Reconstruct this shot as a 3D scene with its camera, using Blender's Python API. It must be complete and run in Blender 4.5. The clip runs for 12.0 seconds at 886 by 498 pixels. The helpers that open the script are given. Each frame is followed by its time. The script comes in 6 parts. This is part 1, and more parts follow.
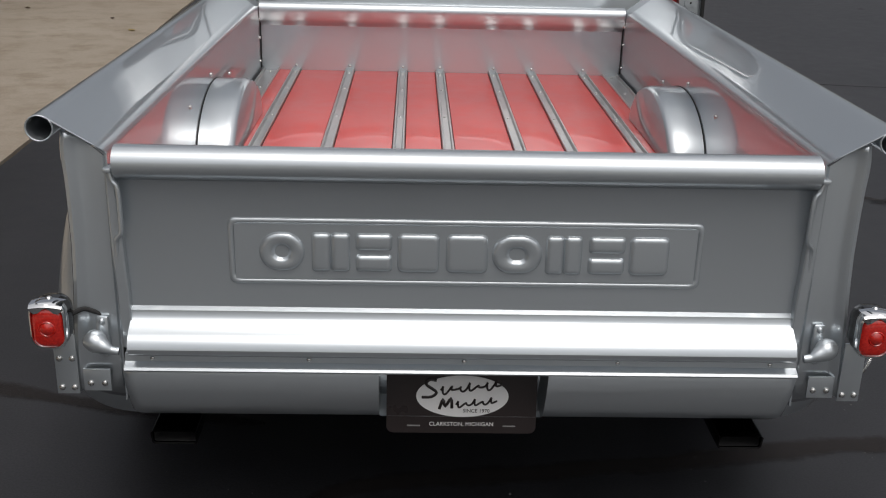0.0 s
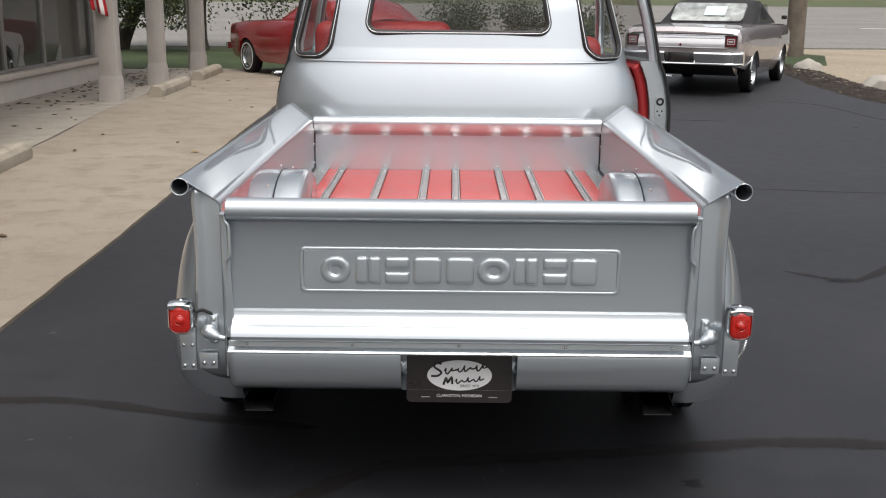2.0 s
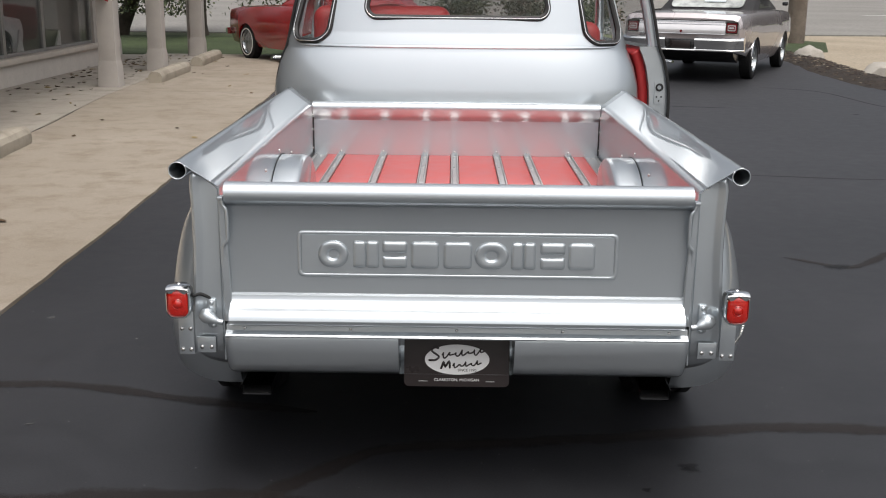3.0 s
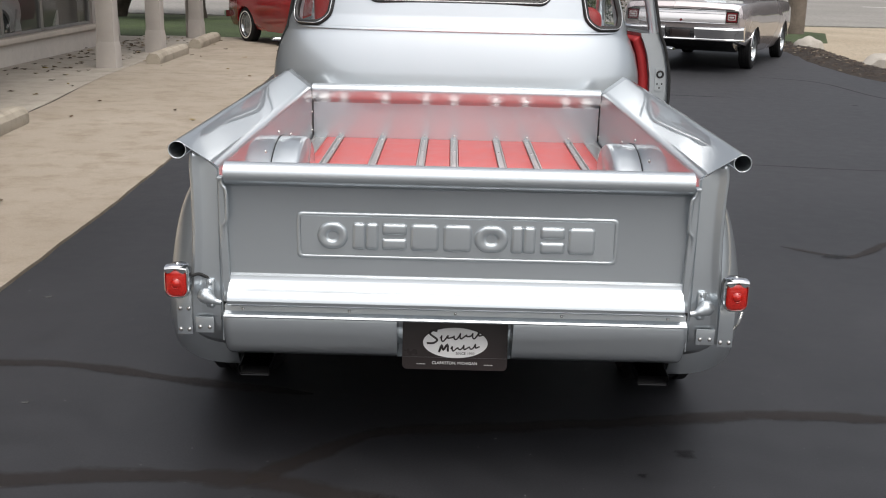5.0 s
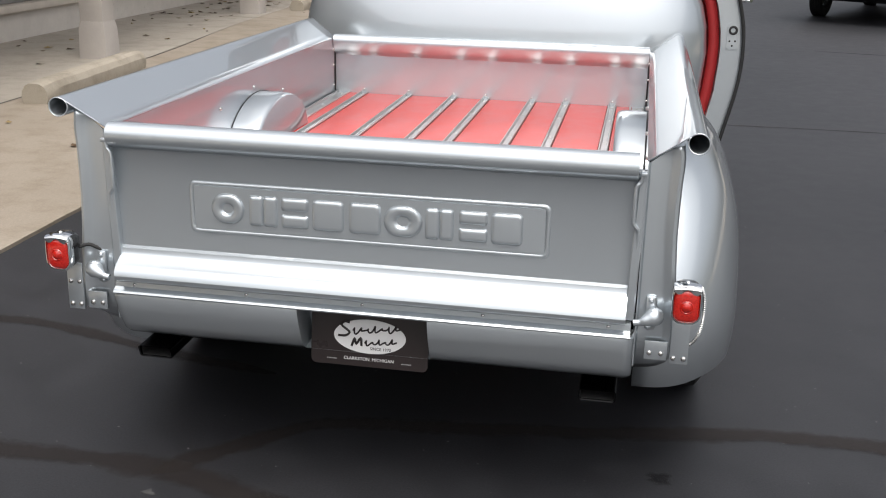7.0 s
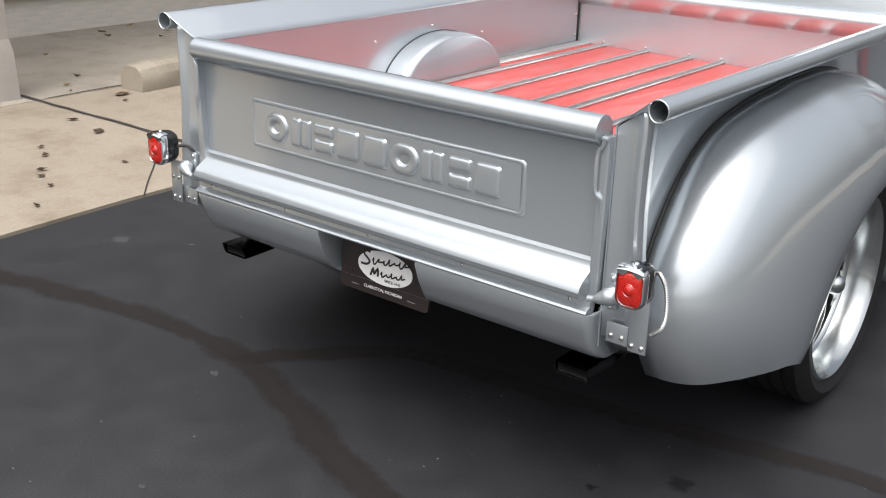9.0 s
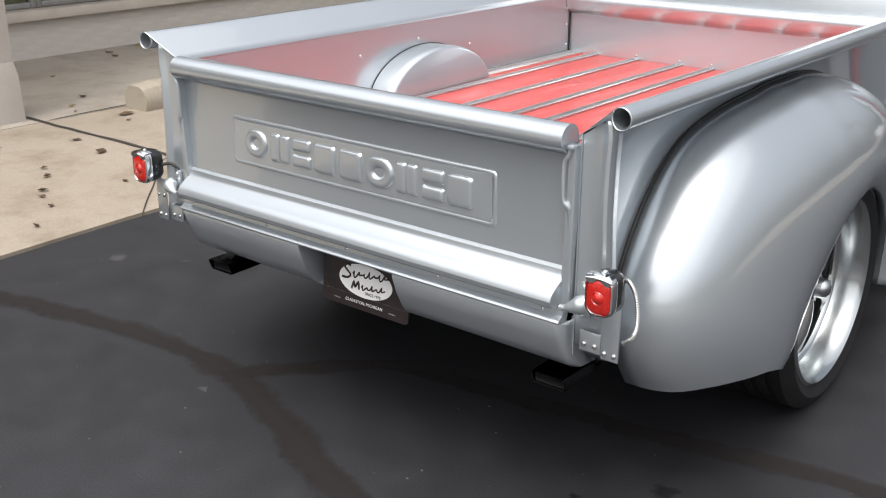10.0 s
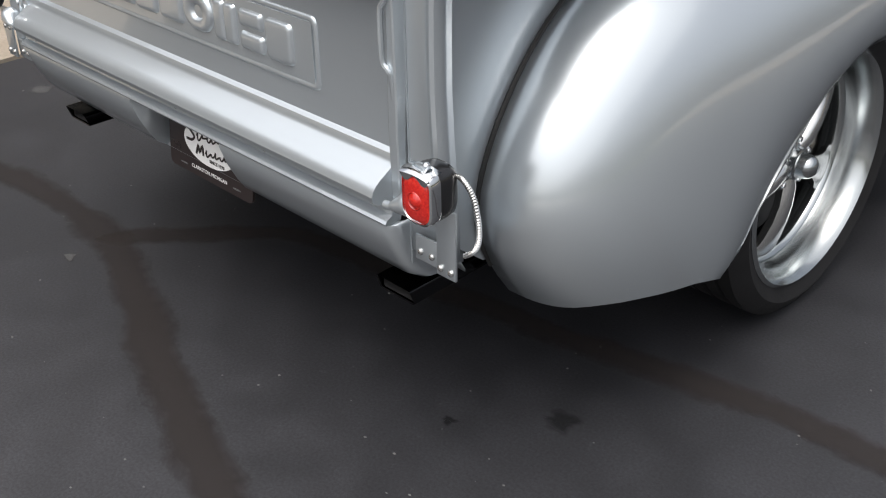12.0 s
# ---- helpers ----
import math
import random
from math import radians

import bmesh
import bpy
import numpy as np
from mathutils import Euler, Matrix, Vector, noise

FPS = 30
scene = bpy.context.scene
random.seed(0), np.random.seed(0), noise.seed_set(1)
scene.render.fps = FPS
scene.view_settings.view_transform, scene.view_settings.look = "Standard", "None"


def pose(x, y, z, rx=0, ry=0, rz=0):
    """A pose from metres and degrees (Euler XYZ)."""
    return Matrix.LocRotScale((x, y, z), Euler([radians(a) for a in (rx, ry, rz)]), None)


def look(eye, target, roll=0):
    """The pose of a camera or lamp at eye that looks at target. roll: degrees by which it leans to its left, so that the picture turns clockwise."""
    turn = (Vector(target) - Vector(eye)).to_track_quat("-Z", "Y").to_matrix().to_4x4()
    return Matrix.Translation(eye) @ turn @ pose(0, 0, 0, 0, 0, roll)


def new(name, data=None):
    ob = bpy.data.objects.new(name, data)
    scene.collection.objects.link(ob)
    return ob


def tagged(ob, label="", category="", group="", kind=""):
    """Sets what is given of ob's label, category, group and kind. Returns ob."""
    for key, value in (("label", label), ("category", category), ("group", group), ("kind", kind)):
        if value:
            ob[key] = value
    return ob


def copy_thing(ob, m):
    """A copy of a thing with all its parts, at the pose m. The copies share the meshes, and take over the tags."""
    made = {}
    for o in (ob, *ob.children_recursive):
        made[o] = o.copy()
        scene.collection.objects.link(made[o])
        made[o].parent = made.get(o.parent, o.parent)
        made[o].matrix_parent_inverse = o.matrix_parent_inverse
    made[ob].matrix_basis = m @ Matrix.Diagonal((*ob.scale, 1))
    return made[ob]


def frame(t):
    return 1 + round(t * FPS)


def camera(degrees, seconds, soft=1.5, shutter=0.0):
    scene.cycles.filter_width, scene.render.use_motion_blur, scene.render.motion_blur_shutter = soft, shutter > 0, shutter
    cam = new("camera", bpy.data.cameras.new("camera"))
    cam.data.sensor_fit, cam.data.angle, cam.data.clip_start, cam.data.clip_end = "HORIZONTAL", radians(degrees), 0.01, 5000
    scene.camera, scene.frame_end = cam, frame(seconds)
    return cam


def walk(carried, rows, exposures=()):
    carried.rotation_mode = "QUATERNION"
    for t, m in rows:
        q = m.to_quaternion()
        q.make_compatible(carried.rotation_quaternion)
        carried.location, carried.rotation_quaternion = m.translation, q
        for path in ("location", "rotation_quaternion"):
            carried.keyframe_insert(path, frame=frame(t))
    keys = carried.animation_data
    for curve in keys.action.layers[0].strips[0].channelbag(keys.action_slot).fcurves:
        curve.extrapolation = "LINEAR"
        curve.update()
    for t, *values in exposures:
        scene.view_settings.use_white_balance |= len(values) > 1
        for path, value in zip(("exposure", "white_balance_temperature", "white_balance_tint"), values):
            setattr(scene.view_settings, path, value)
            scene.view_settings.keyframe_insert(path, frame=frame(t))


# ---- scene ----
cam = camera(45.2, 12.0, soft=1.1)
PATH = [
    (0, (-0.109, -1.856, 1.499), (-0.046, 0.018, 0.803), 1.5),
    (0.5, (0.015, -2.359, 1.515), (-0.037, -0.437, 0.966), -0.5),
    (1, (0.008, -2.681, 1.542), (-0.007, -0.746, 1.035), 0.2),
    (1.5, (-0.03, -2.823, 1.544), (-0.014, -0.891, 1.027), 0.7),
    (2, (-0.029, -2.854, 1.548), (-0.042, -0.91, 1.079), 0.5),
    (2.5, (-0.025, -2.857, 1.543), (-0.044, -0.918, 1.051), 0.4),
    (3, (-0.022, -2.858, 1.542), (-0.035, -0.92, 1.049), 0.6),
    (5, (-0.032, -2.855, 1.53), (-0.037, -0.923, 1.013), 1.4),
    (5.5, (-0.028, -2.846, 1.528), (-0.04, -0.918, 0.996), -0.2),
    (6, (0.045, -2.791, 1.525), (0.039, -0.868, 0.975), -0.4),
    (6.5, (0.337, -2.633, 1.521), (0.145, -0.724, 0.954), 2.4),
    (6.7, (0.452, -2.535, 1.52), (0.216, -0.638, 0.933), 2.0),
    (8.3, (1.418, -1.888, 1.476), (0.438, -0.288, 0.786), 0.9),
    (8.5, (1.52, -1.909, 1.49), (0.493, -0.336, 0.803), 1.0),
    (9, (1.702, -1.883, 1.501), (0.556, -0.403, 0.795), 1.7),
    (9.5, (1.804, -1.839, 1.504), (0.605, -0.397, 0.81), 0.3),
    (10, (1.793, -1.82, 1.504), (0.61, -0.36, 0.819), 0.1),
    (10.5, (1.814, -1.794, 1.507), (0.613, -0.346, 0.827), -0.7),
    (11, (1.865, -1.727, 1.5), (0.623, -0.319, 0.811), 0.0),
    (11.5, (1.809, -1.506, 1.45), (0.536, -0.154, 0.708), 0.7),
    (12, (1.817, -1.026, 1.408), (0.584, 0.185, 0.401), -0.9),
]
walk(cam, [(t, look(eye, target, roll)) for t, eye, target, roll in PATH], exposures=[(0, -0.42), (0.5, -0.07), (1.0, 0.03), (2.0, 0.21), (3.0, 0.19), (5.5, 0.35), (6.7, 0.45), (8.4, 0.57), (9.4, 0.72), (10.5, 0.70), (11.5, 0.65), (12, 0.63)])

# ---- world, sun, exposure ----
world = bpy.data.worlds.new("world")
scene.world = world
world.use_nodes = True
wn = world.node_tree
wn.nodes.clear()
sky = wn.nodes.new("ShaderNodeTexSky")
sky.sky_type, sky.sun_disc = "NISHITA", False
sky.sun_elevation, sky.sun_rotation = radians(67), radians(163)
sky.air_density, sky.dust_density, sky.ozone_density = 1.0, 9.0, 1.0
pale = wn.nodes.new("ShaderNodeHueSaturation")
pale.inputs["Saturation"].default_value = 0.40
back = wn.nodes.new("ShaderNodeBackground")
back.inputs["Strength"].default_value = 0.15
outw = wn.nodes.new("ShaderNodeOutputWorld")
wn.links.new(sky.outputs[0], pale.inputs["Color"])
wn.links.new(pale.outputs[0], back.inputs["Color"])
wn.links.new(back.outputs[0], outw.inputs["Surface"])

sun = new("sun", bpy.data.lights.new("sun", "SUN"))
sun.data.energy, sun.data.angle, sun.data.color = 0.85, radians(125), (1.0, 0.97, 0.93)
sun.matrix_world = look((1.2, -3.9, 9.6), (0, 0, 0))


# ---- materials ----
def shader(name):
    m = bpy.data.materials.new(name)
    m.use_nodes = True
    return m, m.node_tree, m.node_tree.nodes["Principled BSDF"]


def noise_node(nt, scale, detail=4.0, rough=0.6, coord=None):
    n = nt.nodes.new("ShaderNodeTexNoise")
    n.inputs["Scale"].default_value, n.inputs["Detail"].default_value = scale, detail
    n.inputs["Roughness"].default_value = rough
    c = coord or nt.nodes.new("ShaderNodeTexCoord").outputs["Object"]
    nt.links.new(c, n.inputs["Vector"])
    return n.outputs["Fac"]


def ramp(nt, fac, stops):
    r = nt.nodes.new("ShaderNodeValToRGB")
    el = r.color_ramp.elements
    while len(el) < len(stops):
        el.new(0.5)
    for e, (p, c) in zip(el, stops):
        e.position, e.color = p, (*c, 1) if len(c) == 3 else c
    nt.links.new(fac, r.inputs[0])
    return r.outputs[0]


def blend(nt, a, b, fac, mode="MIX"):
    n = nt.nodes.new("ShaderNodeMix")
    n.data_type, n.blend_type = "RGBA", mode
    for sock, v in ((n.inputs["Factor"], fac), (n.inputs["A"], a), (n.inputs["B"], b)):
        if hasattr(v, "is_linked"):
            nt.links.new(v, sock)
        elif isinstance(v, tuple):
            sock.default_value = (*v, 1)
        else:
            sock.default_value = v
    return n.outputs["Result"]


def bump(nt, bsdf, height, strength, distance):
    b = nt.nodes.new("ShaderNodeBump")
    b.inputs["Strength"].default_value, b.inputs["Distance"].default_value = strength, distance
    nt.links.new(height, b.inputs["Height"])
    nt.links.new(b.outputs[0], bsdf.inputs["Normal"])


def plain(name, color, rough=0.5, metal=0.0, vary=0.12, scale=6.0, fine=90.0, relief=0.0, coat=0.0):
    """Paint, plastic, rubber or metal, with slight blotches and grain."""
    m, nt, b = shader(name)
    big, small = noise_node(nt, scale), noise_node(nt, fine, 2.0)
    lo = tuple(c * (1 - vary) for c in color)
    hi = tuple(min(1, c * (1 + vary)) for c in color)
    col = ramp(nt, big, [(0.3, lo), (0.7, hi)])
    col = blend(nt, col, ramp(nt, small, [(0.3, (0.85,) * 3), (0.7, (1.0,) * 3)]), 0.5 * min(1, vary * 4), "MULTIPLY")
    nt.links.new(col, b.inputs["Base Color"])
    nt.links.new(ramp(nt, big, [(0.3, (rough * 0.88,) * 3), (0.7, (min(1, rough * 1.12),) * 3)]), b.inputs["Roughness"])
    b.inputs["Metallic"].default_value, b.inputs["Coat Weight"].default_value = metal, coat
    b.inputs["Coat Roughness"].default_value = 0.06
    if relief:
        bump(nt, b, small, 0.5, relief)
    return m


def metallic_paint(name, color, rough, metal, coat):
    """Metal-flake paint under clear lacquer."""
    m, nt, b = shader(name)
    soft_ = noise_node(nt, 1.6, 2.0)
    col = ramp(nt, soft_, [(0.3, tuple(c * 0.97 for c in color)), (0.7, tuple(min(1, c * 1.03) for c in color))])
    nt.links.new(col, b.inputs["Base Color"])
    nt.links.new(ramp(nt, soft_, [(0.3, (rough * 0.96,) * 3), (0.7, (rough * 1.04,) * 3)]), b.inputs["Roughness"])
    b.inputs["Metallic"].default_value, b.inputs["Coat Weight"].default_value = metal, coat
    b.inputs["Coat Roughness"].default_value, b.inputs["Coat IOR"].default_value = 0.015, 1.7
    b.inputs["Specular Tint"].default_value = (0.40, 0.42, 0.44, 1)
    return m


def asphalt_material():
    m, nt, b = shader("sealed_asphalt")
    wide, mid, grit = noise_node(nt, 0.45, 5.0), noise_node(nt, 7.5, 8.0, 0.72), noise_node(nt, 160.0, 3.0, 0.7)
    col = ramp(nt, wide, [(0.35, (0.0150, 0.0157, 0.0185)), (0.7, (0.0245, 0.0249, 0.0283))])
    col = blend(nt, col, ramp(nt, mid, [(0.34, (0.68, 0.67, 0.66)), (0.66, (1.30, 1.30, 1.31))]), 0.6, "MULTIPLY")
    chips = noise_node(nt, 30.0, 4.0, 0.75)
    col = blend(nt, col, (0.05, 0.05, 0.052), ramp(nt, chips, [(0.62, (0.0,) * 3), (0.80, (0.5,) * 3)]))
    col = blend(nt, col, ramp(nt, grit, [(0.32, (0.5,) * 3), (0.68, (1.6,) * 3)]), 0.8, "MULTIPLY")
    nt.links.new(col, b.inputs["Base Color"])
    nt.links.new(ramp(nt, mid, [(0.3, (0.48,) * 3), (0.7, (0.58,) * 3)]), b.inputs["Roughness"])
    b.inputs["Specular IOR Level"].default_value = 0.45
    bump(nt, b, grit, 0.3, 0.0015)
    return m


def worn_film(name, color, rough, cover):
    """A thin film on the ground that wears out towards its ragged edge (v runs from 0 at the edge to 1)."""
    m, nt, b = shader(name)
    sep = nt.nodes.new("ShaderNodeSeparateXYZ")
    nt.links.new(nt.nodes.new("ShaderNodeTexCoord").outputs["UV"], sep.inputs[0])
    worn = noise_node(nt, 22.0, 5.0, 0.7)
    add = nt.nodes.new("ShaderNodeMath")
    add.operation = "ADD"
    nt.links.new(sep.outputs["Y"], add.inputs[0])
    nt.links.new(worn, add.inputs[1])
    nt.links.new(ramp(nt, add.outputs[0], [(0.50, (0.0,) * 3), (1.15, (cover,) * 3)]), b.inputs["Alpha"])
    grit = noise_node(nt, 160.0, 3.0)
    nt.links.new(ramp(nt, grit, [(0.3, tuple(c * 0.72 for c in color)), (0.7, tuple(c * 1.25 for c in color))]), b.inputs["Base Color"])
    b.inputs["Roughness"].default_value = rough
    b.inputs["Specular IOR Level"].default_value = 0.3
    return m


def concrete_material(name, lo, hi, dirt):
    m, nt, b = shader(name)
    wide, mid, grit = noise_node(nt, 0.5, 6.0), noise_node(nt, 3.2, 6.0, 0.65), noise_node(nt, 120.0, 3.0)
    col = ramp(nt, wide, [(0.3, lo), (0.7, hi)])
    col = blend(nt, col, dirt, ramp(nt, mid, [(0.47, (0.0,) * 3), (0.70, (0.75,) * 3)]))
    col = blend(nt, col, ramp(nt, grit, [(0.3, (0.8,) * 3), (0.7, (1.1,) * 3)]), 0.7, "MULTIPLY")
    nt.links.new(col, b.inputs["Base Color"])
    b.inputs["Roughness"].default_value = 0.88
    bump(nt, b, grit, 0.4, 0.003)
    return m


def blend_ground(name, stops, scale, rough=0.95, relief=0.02):
    m, nt, b = shader(name)
    wide, fine = noise_node(nt, scale, 6.0), noise_node(nt, scale * 40, 4.0)
    col = ramp(nt, wide, stops)
    col = blend(nt, col, ramp(nt, fine, [(0.3, (0.6,) * 3), (0.7, (1.25,) * 3)]), 0.8, "MULTIPLY")
    nt.links.new(col, b.inputs["Base Color"])
    b.inputs["Roughness"].default_value = rough
    bump(nt, b, fine, 0.7, relief)
    return m


def glass_material(name, tint, alpha):
    """A thin pane: clear glass over a tint."""
    m, nt, b = shader(name)
    b.inputs["Base Color"].default_value = (*tint, 1)
    b.inputs["Roughness"].default_value = 0.02
    b.inputs["Alpha"].default_value = alpha
    b.inputs["Specular IOR Level"].default_value = 0.7
    return m


def lens_material():
    m, nt, b = shader("red_lens")
    fine = noise_node(nt, 260.0, 1.0)
    nt.links.new(ramp(nt, fine, [(0.3, (0.36, 0.006, 0.004)), (0.7, (0.52, 0.018, 0.010))]), b.inputs["Base Color"])
    b.inputs["Roughness"].default_value, b.inputs["Coat Weight"].default_value = 0.12, 0.8
    b.inputs["Subsurface Weight"].default_value = 0.15
    b.inputs["Subsurface Radius"].default_value = (0.02, 0.004, 0.004)
    bump(nt, b, fine, 0.4, 0.001)
    return m


def varied(name, stops, rough):
    """A colour that differs from object to object, or from island to island."""
    m, nt, b = shader(name)
    g = nt.nodes.new("ShaderNodeNewGeometry")
    grain = noise_node(nt, 40.0, 3.0)
    col = ramp(nt, g.outputs["Random Per Island"], stops)
    col = blend(nt, col, ramp(nt, grain, [(0.3, (0.75,) * 3), (0.7, (1.15,) * 3)]), 0.7, "MULTIPLY")
    nt.links.new(col, b.inputs["Base Color"])
    b.inputs["Roughness"].default_value = rough
    return m


SILVER = metallic_paint("silver_paint", (0.50, 0.545, 0.58), 0.30, 0.71, 1.0)
RED = plain("red_bed_paint", (0.58, 0.06, 0.052), 0.40, vary=0.08, scale=9, fine=300, coat=0.5)
RED_TRIM = plain("red_trim", (0.33, 0.016, 0.018), 0.55, relief=0.0006)
STEEL = plain("polished_steel", (0.62, 0.62, 0.61), 0.24, 0.95, vary=0.04, scale=20, fine=400)
STRIP_STEEL = plain("brushed_strip_steel", (0.55, 0.55, 0.545), 0.32, 0.9, vary=0.06, scale=20, fine=400)
PALE_METAL = plain("pale_rear_panel", (0.74, 0.73, 0.74), 0.22, 0.5, vary=0.02)
CHROME = plain("chrome", (0.78, 0.79, 0.8), 0.07, 1.0, vary=0.03)
ALLOY = plain("polished_alloy", (0.42, 0.445, 0.455), 0.20, 1.0, vary=0.02)
ALLOY_GREY = plain("polished_spoke", (0.70, 0.70, 0.69), 0.22, 1.0, vary=0.04)
BLACK = plain("black_enamel", (0.012, 0.012, 0.013), 0.22, vary=0.2, coat=0.3)
RUBBER = plain("tyre_rubber", (0.011, 0.011, 0.012), 0.7, vary=0.25, scale=20, fine=200, relief=0.0008)
RUBBER.node_tree.nodes["Principled BSDF"].inputs["Specular IOR Level"].default_value = 0.25
SEAL = plain("black_rubber_seal", (0.012, 0.012, 0.012), 0.5, vary=0.2)
UNDER = plain("undercoat", (0.02, 0.02, 0.021), 0.8, vary=0.3)
LENS = lens_material()
DARK_LENS = plain("dark_red_lens", (0.12, 0.008, 0.012), 0.12, vary=0.1, coat=0.5)
GLASS = glass_material("window_glass", (0.05, 0.06, 0.055), 0.22)
SHOP_GLASS = glass_material("shop_glass", (0.03, 0.035, 0.035), 0.2)
SHOP_GLASS.node_tree.nodes["Principled BSDF"].inputs["Coat Weight"].default_value = 1.0
PLATE = plain("plate_dark_brown", (0.022, 0.016, 0.016), 0.3, vary=0.1)
PLATE_WHITE = plain("plate_white", (0.75, 0.75, 0.75), 0.35, vary=0.03)
ASPHALT = asphalt_material()
SEALER = worn_film("crack_sealer", (0.0215, 0.0172, 0.0160), 0.75, 0.58)
CONCRETE = concrete_material("tan_concrete", (0.245, 0.207, 0.162), (0.315, 0.273, 0.222), (0.185, 0.150, 0.108))
WALK = concrete_material("grey_concrete", (0.29, 0.26, 0.22), (0.365, 0.335, 0.29), (0.23, 0.20, 0.165))
BLOCK = concrete_material("parking_block_concrete", (0.31, 0.275, 0.22), (0.40, 0.36, 0.295), (0.2, 0.175, 0.135))
TAUPE = plain("taupe_paint", (0.39, 0.36, 0.33), 0.75, vary=0.08, scale=3, fine=60, relief=0.002)
TAUPE_BRICK = plain("taupe_painted_brick", (0.52, 0.485, 0.44), 0.75, vary=0.07, scale=5, fine=60, relief=0.0012)
SILL = plain("beige_sill", (0.50, 0.45, 0.39), 0.7, vary=0.08)
FRAME = plain("window_frame_metal", (0.33, 0.33, 0.32), 0.4, 0.6)
DARK_ROOM = plain("dark_interior", (0.30, 0.285, 0.26), 0.9, vary=0.3)
GRASS = blend_ground("lawn", [(0.3, (0.022, 0.036, 0.010)), (0.7, (0.045, 0.066, 0.020))], 0.7)
EARTH = blend_ground("far_ground", [(0.3, (0.05, 0.07, 0.025)), (0.7, (0.10, 0.11, 0.05))], 0.05)
ROAD = blend_ground("worn_road", [(0.3, (0.17, 0.163, 0.15)), (0.7, (0.23, 0.22, 0.205))], 0.2, relief=0.0006)
BOUNCE_GROUND = concrete_material("pale_bounce_ground", (0.31, 0.30, 0.28), (0.39, 0.38, 0.355), (0.24, 0.23, 0.215))
GRAVEL = blend_ground("tan_verge", [(0.3, (0.26, 0.215, 0.155)), (0.7, (0.34, 0.29, 0.22))], 0.5, relief=0.01)
MULCH = blend_ground("dark_mulch", [(0.3, (0.016, 0.012, 0.010)), (0.7, (0.045, 0.034, 0.026))], 3.0, relief=0.03)
ROCK = concrete_material("pale_boulder", (0.30, 0.28, 0.245), (0.42, 0.395, 0.355), (0.2, 0.18, 0.15))
BARK = blend_ground("bark", [(0.3, (0.035, 0.028, 0.022)), (0.7, (0.08, 0.065, 0.05))], 6.0, relief=0.02)
LEAF = varied("tree_leaves", [(0.0, (0.022, 0.034, 0.011)), (0.6, (0.04, 0.058, 0.018)), (1.0, (0.085, 0.092, 0.03))], 0.6)
FALLEN = varied("fallen_leaves", [(0.0, (0.05, 0.03, 0.018)), (0.6, (0.10, 0.06, 0.03)), (1.0, (0.26, 0.19, 0.07))], 0.8)
WOOD_POLE = blend_ground("weathered_pole", [(0.3, (0.12, 0.095, 0.075)), (0.7, (0.2, 0.165, 0.135))], 4.0)
GREY_CAR = metallic_paint("grey_mauve_paint", (0.50, 0.455, 0.465), 0.27, 0.6, 1.0)
RED_CAR = plain("red_car_paint", (0.30, 0.010, 0.012), 0.2, vary=0.06, coat=0.8)
SOFT_TOP = plain("black_canvas", (0.02, 0.02, 0.022), 0.9, vary=0.3, fine=400, relief=0.001)
WHITE = plain("white_paint", (0.75, 0.74, 0.71), 0.6, vary=0.06)
FLAG_RED = plain("flag_red", (0.5, 0.02, 0.03), 0.8)
WOODS = varied("far_woods", [(0.0, (0.02, 0.032, 0.012)), (1.0, (0.06, 0.08, 0.03))], 0.9)


# ---- mesh tools ----
def thing(name, label, category, at=(0, 0, 0), group="", turn=0.0):
    ob = new(name)
    ob.empty_display_size = 0.1
    ob.matrix_world = pose(*at, 0, 0, turn)
    return tagged(ob, label, category, group)


def finish(bm, name, material, angle=38, smooth=True):
    bmesh.ops.recalc_face_normals(bm, faces=bm.faces)
    me = bpy.data.meshes.new(name)
    bm.to_mesh(me)
    bm.free()
    me.materials.append(material)
    if smooth:
        me.shade_smooth()
        me.set_sharp_from_angle(angle=radians(angle))
    return me


def part(name, bm, material, parent=None, label="", angle=38):
    ob = new(name, finish(bm, name, material, angle))
    if parent is not None:
        ob.parent = parent
    return tagged(ob, label)


def solid(ob, thick, offset=-1.0):
    md = ob.modifiers.new("thickness", "SOLIDIFY")
    md.thickness, md.offset = thick, offset
    return ob


def box(bm, x0, x1, y0, y1, z0, z1, bev=0.0, seg=2):
    m = Matrix.LocRotScale(((x0 + x1) / 2, (y0 + y1) / 2, (z0 + z1) / 2), None, (abs(x1 - x0), abs(y1 - y0), abs(z1 - z0)))
    vs = bmesh.ops.create_cube(bm, size=1.0, matrix=m)["verts"]
    if bev:
        es = {e for v in vs for e in v.link_edges}
        bmesh.ops.bevel(bm, geom=list(es), offset=bev, segments=seg, profile=0.5, affect="EDGES")
    return bm


def grid(bm, rows, loop_u=False, loop_v=False):
    """Faces over rows of points; loop_u closes each row, loop_v joins the last row to the first."""
    vs = [[bm.verts.new(p) for p in r] for r in rows]
    nr, nc = len(vs), len(vs[0])
    for i in range(nr if loop_v else nr - 1):
        for j in range(nc if loop_u else nc - 1):
            quad = (vs[i][j], vs[i][(j + 1) % nc], vs[(i + 1) % nr][(j + 1) % nc], vs[(i + 1) % nr][j])
            if len({v for v in quad}) == 4:
                bm.faces.new(quad)
    return vs


def loft(bm, sections, caps=True):
    """Closed sections joined end to end."""
    vs = grid(bm, sections, loop_u=True)
    if caps:
        bm.faces.new(vs[0])
        bm.faces.new(list(reversed(vs[-1])))
    return vs


